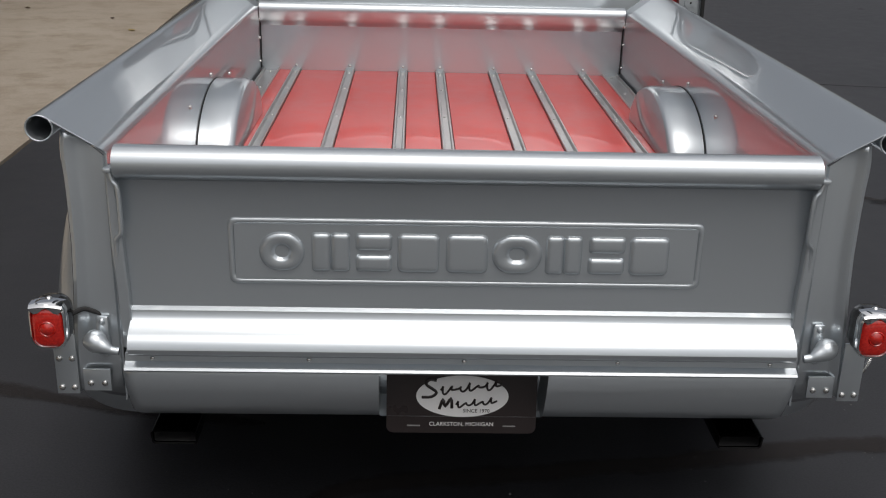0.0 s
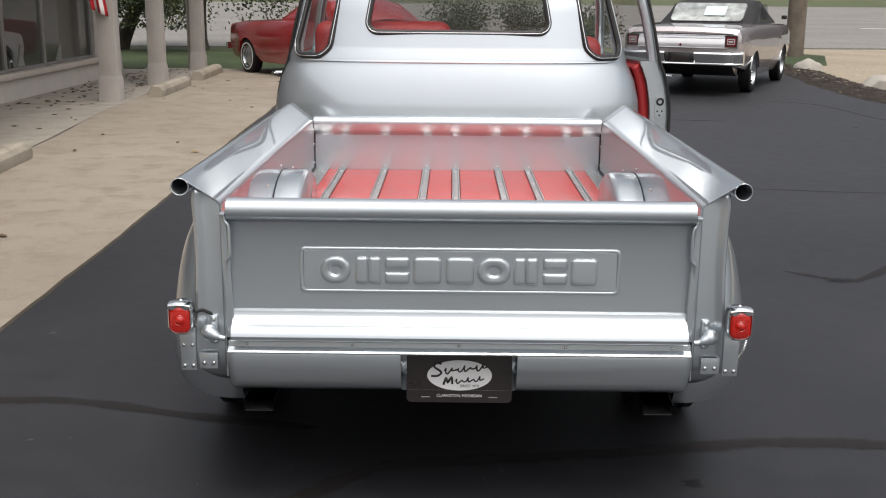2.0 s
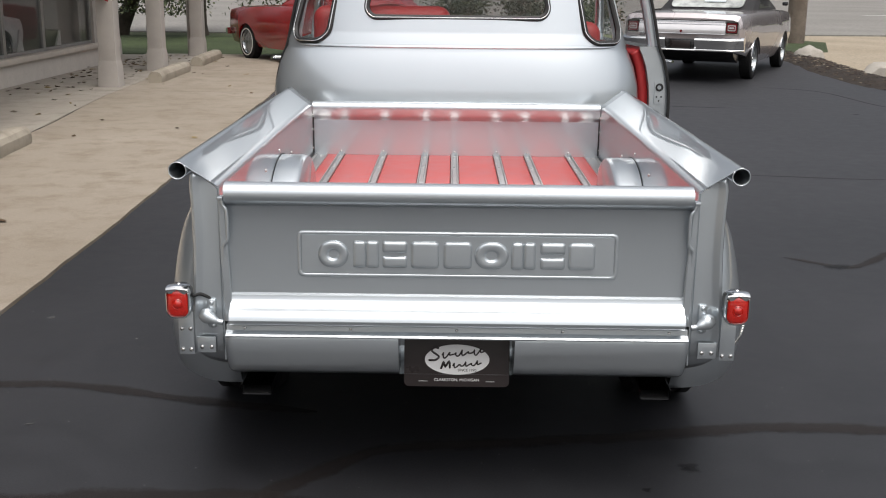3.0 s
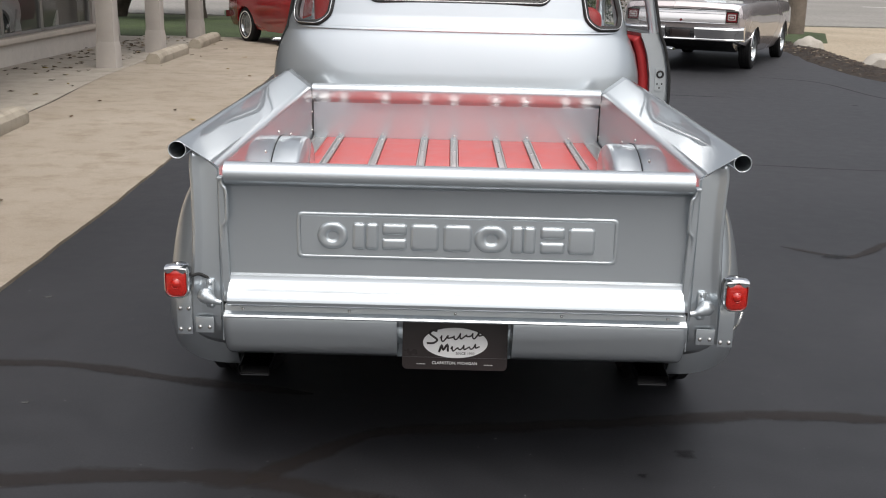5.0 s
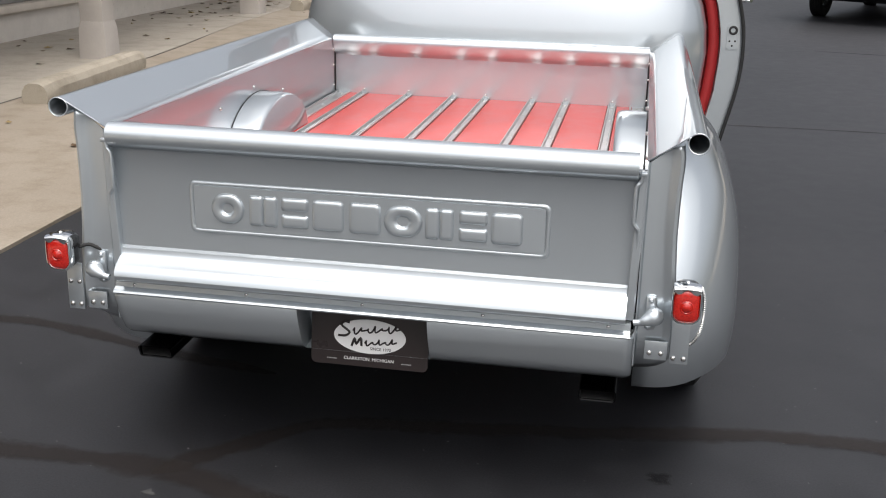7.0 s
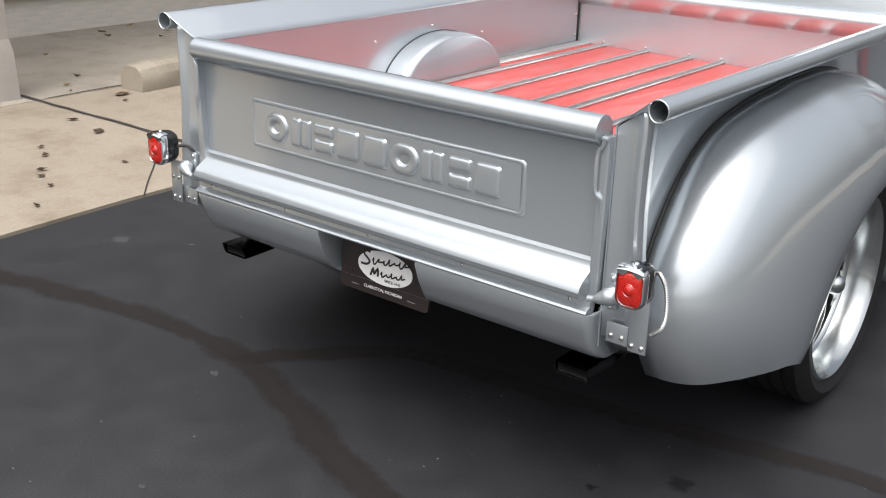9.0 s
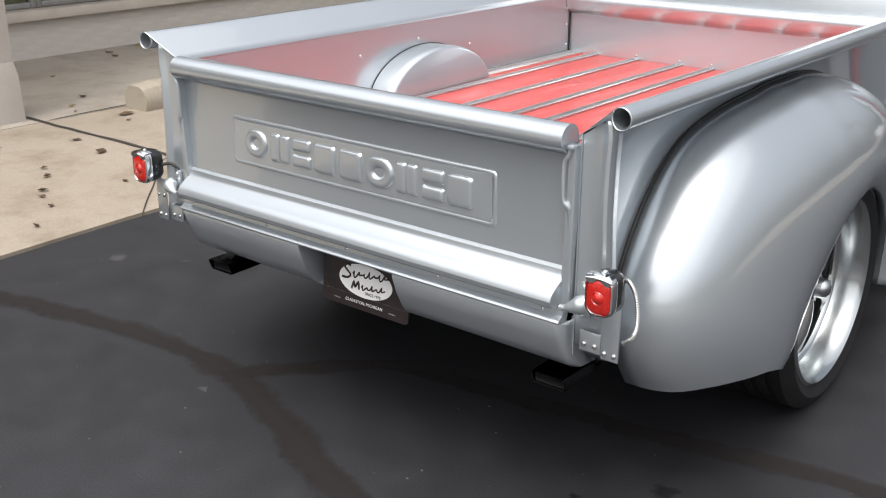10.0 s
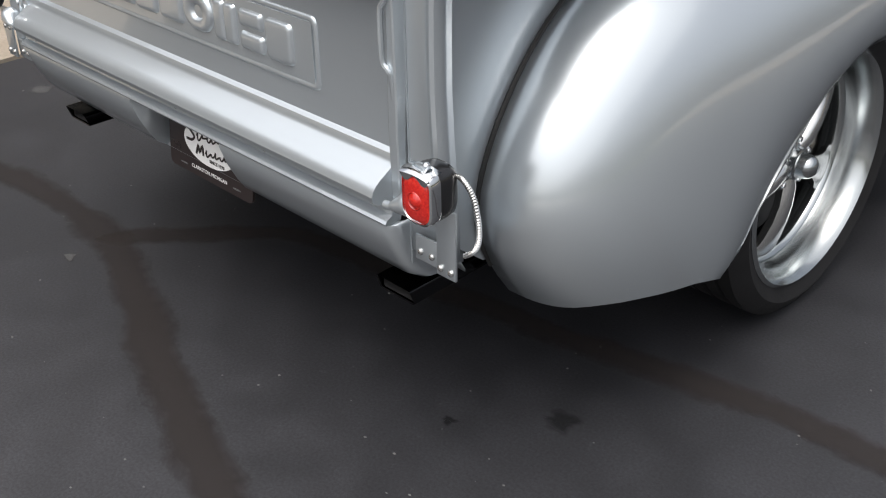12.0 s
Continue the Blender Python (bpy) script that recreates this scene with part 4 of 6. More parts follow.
# wheels
def wheel(parent, cx, cy, cz, side, radius, rim, width, tag_tyre="", spokes=5, dish=False, first=-9):
    """A wheel whose outer face looks along side * x."""
    m = Matrix.Translation((cx, cy, cz)) @ pose(0, 0, 0, 0, 0, 0 if side > 0 else 180)
    h = width / 2
    bm = bmesh.new()
    prof = [(rim * 0.97, -h * 0.8), (rim + 0.02, -h * 0.92), ((radius + rim) / 2, -h), (radius - 0.02, -h * 0.93), (radius, -h * 0.80)]
    for g in (-0.5, -0.17, 0.17, 0.5):
        prof += [(radius, h * (g - 0.06)), (radius - 0.009, h * (g - 0.05)), (radius - 0.009, h * (g + 0.05)), (radius, h * (g + 0.06))]
    prof += [(radius, h * 0.80), (radius - 0.02, h * 0.93), ((radius + rim) / 2, h), (rim + 0.02, h * 0.93), (rim * 0.97, h * 0.82)]
    lathe(bm, prof, m, 64, closed=True)
    top = part("wheel", bm, RUBBER, parent, tag_tyre or "wheel with black low-profile tyre", angle=30)
    bm = bmesh.new()
    lathe(bm, [(rim * 0.99, -h * 0.8), (rim * 0.92, -h * 0.7), (rim * 0.88, h * 0.05), (rim * 0.895, h * 0.20), (rim * 0.915, h * 0.26), (rim * 0.93, h * 0.5), (rim * 0.955, h * 0.80), (rim * 0.975, h * 0.88), (rim * 1.0, h * 0.94), (rim * 1.035, h * 0.90), (rim * 1.04, h * 0.82), (rim * 0.985, h * 0.75)], m, 64)
    part("rim", bm, ALLOY, top, "bright polished rim", angle=50)
    bm = bmesh.new()
    lathe(bm, [(0.0001, -h * 0.12), (rim * 0.72, -h * 0.12), (rim * 0.76, -h * 0.16), (rim * 0.76, -h * 0.3), (0.0001, -h * 0.3)], m, 32)
    part("brake", bm, UNDER, top)
    for k in range(spokes):
        bm = bmesh.new()
        turn = pose(0, 0, 0, 360 * k / spokes + first, 0, 0)
        secs = []
        for r, w, d, t in ((0.026, 0.024, h * 0.42, 0.03), (rim * 0.22, 0.022, h * 0.50, 0.034), (rim * 0.38, 0.023, h * 0.51, 0.034), (rim * 0.54, 0.028, h * 0.47, 0.034), (rim * 0.70, 0.037, h * 0.39, 0.034), (rim * 0.82, 0.050, h * 0.30, 0.032), (rim * 0.90, 0.062, h * 0.24, 0.03)):
            w *= rim / 0.26
            secs.append([m @ turn @ Vector(p) for p in ((d - t, -w * 0.8, r), (d - t * 0.45, -w, r), (d - 0.004, -w * 0.72, r), (d, -w * 0.35, r), (d + 0.001, 0, r), (d, w * 0.35, r), (d - 0.004, w * 0.72, r), (d - t * 0.45, w, r), (d - t, w * 0.8, r))])
        loft(bm, secs)
        part("spoke", bm, ALLOY_GREY, top, angle=40)
    bm = bmesh.new()
    lathe(bm, [(rim * 0.925, h * 0.20), (rim * 0.925, h * 0.29), (rim * 0.905, h * 0.32), (rim * 0.88, h * 0.28), (rim * 0.868, h * 0.21), (rim * 0.87, h * 0.10)], m, 48)
    part("spoke_ring", bm, ALLOY, top, angle=50)
    if dish:
        bm = bmesh.new()
        lathe(bm, [(0.0001, h * 0.75), (rim * 0.35, h * 0.72), (rim * 0.6, h * 0.55), (rim * 0.7, h * 0.62), (rim * 0.93, h * 0.5), (rim * 0.95, h * 0.3)], m, 32)
        part("hub_cap", bm, ALLOY, top, "domed bright hub cap")
        return top
    bm = bmesh.new()
    s = rim / 0.26
    lathe(bm, [(0.0001, h * 0.38 + 0.056 * s), (0.012 * s, h * 0.38 + 0.0545 * s), (0.022 * s, h * 0.38 + 0.047 * s), (0.0275 * s, h * 0.38 + 0.036 * s), (0.0285 * s, h * 0.38 + 0.022 * s), (0.0305 * s, h * 0.38 + 0.018 * s), (0.036 * s, h * 0.38 + 0.016 * s), (0.038 * s, h * 0.38 + 0.006 * s), (0.046 * s, h * 0.38), (0.064 * s, h * 0.36), (0.070 * s, h * 0.30), (0.070 * s, h * 0.0)], m, 32)
    part("hub_cap", bm, ALLOY, top, "bullet hub cap")
    for k in range(5):
        bm = bmesh.new()
        a = radians(360 * k / 5 + first + 36)
        lug = Matrix.Translation((h * 0.30, -0.055 * s * math.sin(a), 0.055 * s * math.cos(a)))
        lathe(bm, [(0.0001, 0.020), (0.006, 0.019), (0.0085, 0.014), (0.0085, -0.01)], m @ lug, 8)
        part("lug_nut", bm, CHROME, top)
    return top


HUB_Y, HUB_Z = 1.07, 0.352
for s in (1, -1):
    wheel(truck, s * 0.772, HUB_Y, HUB_Z, s, 0.352, 0.272, 0.26, first=-42)
    wheel(truck, s * 0.72, 3.92, 0.345, s, 0.345, 0.235, 0.22)

# chassis under the bed
bm = bmesh.new()
box(bm, -0.42, -0.34, 0.25, 4.3, 0.42, 0.55, 0.005)
box(bm, 0.34, 0.42, 0.25, 4.3, 0.42, 0.55, 0.005)
box(bm, -0.60, 0.60, 0.15, 0.22, 0.46, 0.55, 0.005)
box(bm, -0.60, 0.60, 2.2, 2.3, 0.40, 0.55, 0.005)
tube(bm, [(-0.58, HUB_Y, HUB_Z), (0.58, HUB_Y, HUB_Z)], 0.045)
part("chassis", bm, UNDER, truck, "dark chassis frame and axle")

# cab: a lofted shell with cut windows
CAB_W = [(0.42, 0.80), (0.55, 0.85), (0.75, 0.895), (0.93, 0.908), (1.04, 0.900), (1.13, 0.880), (1.19, 0.856), (1.208, 0.846), (1.217, 0.842), (1.25, 0.838), (1.285, 0.828), (1.5, 0.785), (1.62, 0.735), (1.70, 0.66), (1.745, 0.55), (1.775, 0.38), (1.785, 0.15)]
CAB_B = [(0.42, 2.17), (0.75, 2.14), (0.88, 2.136), (0.96, 2.140), (1.04, 2.152), (1.13, 2.172), (1.19, 2.190), (1.217, 2.199), (1.25, 2.206), (1.285, 2.222), (1.5, 2.275), (1.62, 2.325), (1.70, 2.39), (1.745, 2.47), (1.775, 2.60), (1.785, 2.75)]
CAB_F = [(0.42, 3.55), (1.15, 3.55), (1.25, 3.50), (1.5, 3.33), (1.62, 3.24), (1.70, 3.15), (1.745, 3.07), (1.775, 2.98), (1.785, 2.90)]
CAB_N = 3.2


def cab_at(t, z):
    """The cab's surface at the angle t from the middle of its back, seen from above."""
    w, yb, yf = interp(CAB_W, z), interp(CAB_B, z), interp(CAB_F, z)
    d = min(0.42, (yf - yb) * 0.45)
    s, c = math.sin(t), math.cos(t)
    x = w * math.copysign(abs(s) ** (2 / CAB_N), s)
    q = abs(c) ** (2 / CAB_N)
    y = yb + d * (1 - q) if c > 0 else yf - d * (1 - q)
    return Vector((x, y, z))


def cab_normal(t, z):
    a = cab_at(t + 0.01, z) - cab_at(t - 0.01, z)
    b = cab_at(t, z + 0.01) - cab_at(t, z - 0.01)
    return a.cross(b).normalized()


_ts = np.linspace(0, math.pi, 800)
_pts = [cab_at(t, 1.42) for t in _ts]
_len = np.concatenate(([0], np.cumsum([(b - a).length for a, b in zip(_pts, _pts[1:])])))


def t_of(s):
    return math.copysign(float(np.interp(abs(s), _len, _ts)), s)


def outline(s0, s1, z0, z1, r):
    return [(s0 + (s1 - s0) / 2 + a, (z0 + z1) / 2 + b) for a, b in round_rect(s1 - s0, z1 - z0, r, 8)]


SIDE_S = float(np.interp(np.argmax([p.y > 2.44 for p in _pts]), range(800), _len))
CORNER0 = float(np.interp(np.argmax([p.x > 0.585 for p in _pts]), range(800), _len))
WINDOWS = {"rear": outline(-0.425, 0.425, 1.362, 1.645, 0.055), "corner_r": outline(CORNER0, SIDE_S - 0.01, 1.248, 1.64, 0.07), "corner_l": outline(-SIDE_S + 0.01, -CORNER0, 1.248, 1.64, 0.07)}

bm = bmesh.new()
levels = [z for z, _ in CAB_W] + [1.30, 1.36, 1.40, 1.45, 1.55, 1.58, 1.66, 1.72, 1.76, 0.65, 0.85, 1.02]
rows = [[cab_at(2 * math.pi * k / 160, z) for k in range(160)] for z in sorted(levels)]
vs = grid(bm, rows, loop_u=True)
bm.faces.new(vs[-1])
shell = part("cab", bm, SILVER, truck, "rounded silver cab with five windows", angle=45)
solid(shell, 0.03)
cutters = []


def cutter(bm):
    ob = new("cut", finish(bm, "cut", SILVER))
    md = shell.modifiers.new("cut", "BOOLEAN")
    md.operation, md.object, md.solver = "DIFFERENCE", ob, "EXACT"
    cutters.append(ob)


for line in WINDOWS.values():
    bm = bmesh.new()
    loft(bm, [[cab_at(t_of(s), z) + d * cab_normal(t_of(s), z) for s, z in line] for d in (-0.10, 0.10)])
    cutter(bm)
for sx in (1, -1):
    bm = bmesh.new()
    ring = [(y, z) for y, z in [(2.47 + 0.96 / 2 + a, 1.06 + b) for a, b in round_rect(0.96, 1.16, 0.10, 6)]]
    loft(bm, [[(sx * x, y, z) for y, z in ring] for x in (0.55, 1.1)])
    cutter(bm)
bm = bmesh.new()
loft(bm, [[(a, y, 1.46 + b) for a, b in round_rect(1.15, 0.30, 0.08, 6)] for y in (3.12, 3.7)])
cutter(bm)
cut_mesh = bpy.data.meshes.new_from_object(shell.evaluated_get(bpy.context.evaluated_depsgraph_get()))
shell.modifiers.clear()
shell.data = cut_mesh
cut_mesh.shade_smooth()
cut_mesh.set_sharp_from_angle(angle=radians(40))
for ob in cutters:
    bpy.data.objects.remove(ob)

for key, line in WINDOWS.items():
    n = len(line)
    cs, cz = sum(p[0] for p in line) / n, sum(p[1] for p in line) / n
    bm = bmesh.new()
    rows = []
    for f in (1.0, 0.8, 0.6, 0.4, 0.2, 0.02):
        rows.append([cab_at(t_of(cs + (s - cs) * f), cz + (z - cz) * f) - 0.012 * cab_normal(t_of(cs + (s - cs) * f), cz + (z - cz) * f) for s, z in line])
    grid(bm, rows, loop_u=True)
    pane_ = part("cab_window", bm, GLASS, shell, "cab window glass")
    pane_.visible_shadow = False
    for name, off, grow, r, mat_ in (("window_seal", 0.002, 0.0, 0.014, SEAL), ("window_trim", 0.0145, -0.003, 0.0024, CHROME)):
        bm = bmesh.new()
        pts = []
        for s, z in line:
            s2, z2 = s + math.copysign(grow, s - cs) * min(1, abs(s - cs) * 20), z + math.copysign(grow, z - cz) * min(1, abs(z - cz) * 20)
            pts.append(cab_at(t_of(s2), z2) + off * cab_normal(t_of(s2), z2))
        tube(bm, pts, r, 8, closed=True)
        part(name, bm, mat_, shell)


# raised bead across the cab's back
bm = bmesh.new()
tube(bm, [cab_at(t, 1.229) for t in np.linspace(-1.02, 1.02, 61)], lambda u: 0.0065 * min(1, 12 * u, 12 * (1 - u)) + 0.0005, 8)
part("belt_bead", bm, SILVER, shell)


# doors, hung at the front
def door_skin(side, inset, z0=0.49, z1=1.225):
    rows = []
    for z in sorted(set(list(np.linspace(z0, z1, 12)) + [1.13, 1.19, 1.208])):
        if z > z1:
            continue
        w = interp(CAB_W, z)
        rows.append([(side * (w - inset), y, z) for y in (2.480, 2.487, 2.7, 3.0, 3.3, 3.418)])
    return rows


def cab_door(side, swing):
    hinge_at = Vector((side * 0.80, 3.425, 0))
    m = Matrix.Translation(hinge_at) @ pose(0, 0, 0, 0, 0, side * swing) @ Matrix.Translation(-hinge_at)
    bm = bmesh.new()
    outer, inner = door_skin(side, 0.0), door_skin(side, 0.105)
    va, vb = grid(bm, outer), grid(bm, inner)
    for ra, rb in ((va[0], vb[0]), (va[-1], vb[-1]), ([r[0] for r in va], [r[0] for r in vb]), ([r[-1] for r in va], [r[-1] for r in vb])):
        for i in range(len(ra) - 1):
            bm.faces.new((ra[i], ra[i + 1], rb[i + 1], rb[i]))
    bmesh.ops.transform(bm, matrix=m, verts=bm.verts)
    door = part("cab_door", bm, SILVER, truck, "silver cab door, standing ajar" if swing else "closed silver cab door")
    bm = bmesh.new()
    top = [(side * (interp(CAB_W, z) - 0.032), y, z) for y, z in ((2.50, 1.225), (2.505, 1.40), (2.52, 1.56), (2.58, 1.615), (2.75, 1.63), (3.0, 1.625), (3.14, 1.58), (3.24, 1.46), (3.37, 1.225))]
    tube(bm, curve(top, 4), 0.026, 10)
    bmesh.ops.transform(bm, matrix=m, verts=bm.verts)
    part("door_frame", bm, SILVER, door)
    bm = bmesh.new()
    tube(bm, [(p.x + side * 0.020, p.y - 0.012, p.z) for p in curve([(side * (interp(CAB_W, z) - 0.028), 2.478, z) for z in (0.52, 0.8, 1.0, 1.15, 1.225)] + [tuple(Vector(p) + Vector((0, -0.016, 0.01))) for p in top[1:4]], 4)], 0.008, 8)
    bmesh.ops.transform(bm, matrix=m, verts=bm.verts)
    part("door_seal", bm, SEAL, door, "black rubber door seal")
    bm = bmesh.new()
    ring = [(side * (interp(CAB_W, z) - 0.033), y, z) for y, z in ((2.51, 1.25), (2.53, 1.55), (2.6, 1.60), (2.95, 1.60), (3.12, 1.56), (3.36, 1.25))]
    bm.faces.new([bm.verts.new(p) for p in ring])
    bmesh.ops.transform(bm, matrix=m, verts=bm.verts)
    g = solid(part("door_glass", bm, GLASS, door), 0.004)
    g.visible_shadow = False
    bm = bmesh.new()
    grid(bm, door_skin(side, 0.130, 0.54, 1.20))
    bmesh.ops.transform(bm, matrix=m @ Matrix.Translation((0, 0.02, 0)), verts=bm.verts)
    solid(part("door_panel", bm, RED_TRIM, door, "red inner door panel"), 0.046, 0)
    bm = bmesh.new()
    w = interp(CAB_W, 1.02) - 0.052
    loft(bm, [[(side * w + a, y, 1.0 + b) for a, b in round_rect(0.050, 0.115, 0.010)] for y in (2.480, 2.476)])
    bmesh.ops.transform(bm, matrix=m, verts=bm.verts)
    latch = part("latch", bm, SILVER, door, "steel door latch plate with a dark rotor")
    bm = bmesh.new()
    lathe(bm, [(0.020, -0.004), (0.020, 0.004), (0.014, 0.006), (0.010, 0.0), (0.0001, -0.001)], m @ Matrix.Translation((side * w, 2.476, 1.025)) @ pose(0, 0, 0, 0, 0, -90), 20)
    part("latch_rotor", bm, UNDER, latch)
    for dx, dz in ((-0.012, -0.022), (0.012, -0.022), (0.0, -0.042)):
        bm = bmesh.new()
        bolt(bm, (side * w + dx, 2.476, 1.0 + dz), 0.0045, (0, -1, 0))
        bmesh.ops.transform(bm, matrix=m, verts=bm.verts)
        part("latch_screw", bm, UNDER, latch)
    bm = bmesh.new()
    wo = interp(CAB_W, 1.14)
    tube(bm, curve([(side * (wo - 0.005), 2.60, 1.145), (side * (wo + 0.042), 2.60, 1.145), (side * (wo + 0.050), 2.58, 1.147), (side * (wo + 0.044), 2.50, 1.15)], 4), lambda t: 0.011 - 0.004 * t, 10)
    bmesh.ops.transform(bm, matrix=m, verts=bm.verts)
    part("door_handle", bm, CHROME, door, "chrome door handle")
    return door


cab_door(1, 10.0)
cab_door(-1, 0)

# inside the cab
for x0, x1, top in ((-0.70, -0.03, 1.41), (0.03, 0.70, 1.345)):
    bm = bmesh.new()
    box(bm, x0, x1, 2.38, 2.52, 0.75, top, 0.065, 5)
    part("seat_back", bm, RED_TRIM, truck, "red seat back")
bm = bmesh.new()
box(bm, -0.70, 0.70, 2.50, 2.98, 0.68, 0.86, 0.05, 4)
part("seat_cushion", bm, RED_TRIM, truck, "red bench seat")
bm = bmesh.new()
prism(bm, [(3.50, 1.0), (3.26, 1.02), (3.22, 1.10), (3.26, 1.22), (3.36, 1.27), (3.50, 1.28)], -0.72, 0.72)
part("dashboard", bm, RED_TRIM, truck, "red painted dashboard", angle=60)
bm = bmesh.new()
cm = Matrix.Translation((-0.36, 3.08, 1.24)) @ pose(0, 0, 0, -55, 0, 0)
tube(bm, [cm @ Vector((0.19 * math.cos(t), 0.19 * math.sin(t), 0)) for t in np.linspace(0, 2 * math.pi, 41)[:-1]], 0.012, 8, closed=True)
for a in (90, 210, 330):
    tube(bm, [cm @ Vector((0, 0, -0.02)), cm @ Vector((0.19 * math.cos(radians(a)), 0.19 * math.sin(radians(a)), 0))], 0.008, 8)
tube(bm, [cm @ Vector((0, 0, 0)), (-0.36, 3.35, 1.0)], 0.02, 10)
part("steering_wheel", bm, RED_TRIM, truck, "thin red steering wheel")
bm = bmesh.new()
box(bm, -0.76, 0.76, 2.25, 3.5, 0.50, 0.54)
part("cab_floor", bm, UNDER, truck)
bm = bmesh.new()
loft(bm, [[(a, y + (1.47 - 1.46 - b) * 0.6, 1.46 + b) for a, b in round_rect(1.13, 0.29, 0.08, 6)] for y in (3.345, 3.351)])
w_ = part("windscreen", bm, GLASS, truck, "windscreen glass")
w_.visible_shadow = False

# hood, front fenders, grille, running boards
bm = bmesh.new()
secs = []
for y, w, top in ((3.50, 0.60, 1.24), (3.8, 0.56, 1.22), (4.3, 0.48, 1.17), (4.7, 0.40, 1.08), (4.86, 0.34, 0.98), (4.90, 0.28, 0.88)):
    secs.append([(w * math.cos(radians(a)), y, 0.70 + (top - 0.70) * math.sin(radians(a)) ** 0.7) for a in np.linspace(0, 180, 21)] + [(-w, y, 0.55), (w, y, 0.55)])
loft(bm, secs)
part("hood", bm, SILVER, truck, "rounded silver hood", angle=50)


def front_fender(bm):
    rows = []
    for a in np.linspace(-10, 190, 40):
        c, s = math.cos(radians(a)), math.sin(radians(a))
        row = []
        ro = (abs(c / 0.80) ** 2.6 + abs(s / (0.60 if s > 0 else 0.3)) ** 2.6) ** (-1 / 2.6)
        for q in (0, 0.03, 0.1, 0.2, 0.35, 0.55, 0.8, 1.0):
            r = ro + (0.37 - ro) * q
            rho = r / ro
            row.append((0.46 + 0.46 * max(0, 1 - rho ** 2.6) ** (1 / 2.3), 4.0 - r * c, 0.36 + r * s))
        rows.append(row)
    grid(bm, rows)


for ob in both("front_fender", front_fender, SILVER, truck, "rounded silver front fender", angle=60):
    solid(ob, 0.003)
bm = bmesh.new()
for z in (0.55, 0.63, 0.71, 0.79):
    box(bm, -0.55, 0.55, 4.80, 4.84, z, z + 0.035, 0.008)
part("grille", bm, CHROME, truck, "chrome bar grille")
bm = bmesh.new()
prism(bm, [(4.90, 0.40), (4.98, 0.42), (5.0, 0.48), (4.98, 0.54), (4.90, 0.56)], -0.85, 0.85)
part("front_bumper", bm, CHROME, truck, "chrome front bumper", angle=60)
both("headlamp", lambda bm: lathe(bm, [(0.0001, 0.03), (0.06, 0.022), (0.085, 0.0), (0.095, -0.02), (0.08, -0.12)], Matrix.Translation((0.62, 4.66, 0.82)) @ pose(0, 0, 0, 0, 0, 90), 24), CHROME, truck, "round chrome headlamp")


def running_board(bm):
    prism(bm, [(1.9, 0.34), (1.9, 0.40), (3.45, 0.40), (3.45, 0.34)], 0.66, 0.90)


both("running_board", running_board, SILVER, truck)


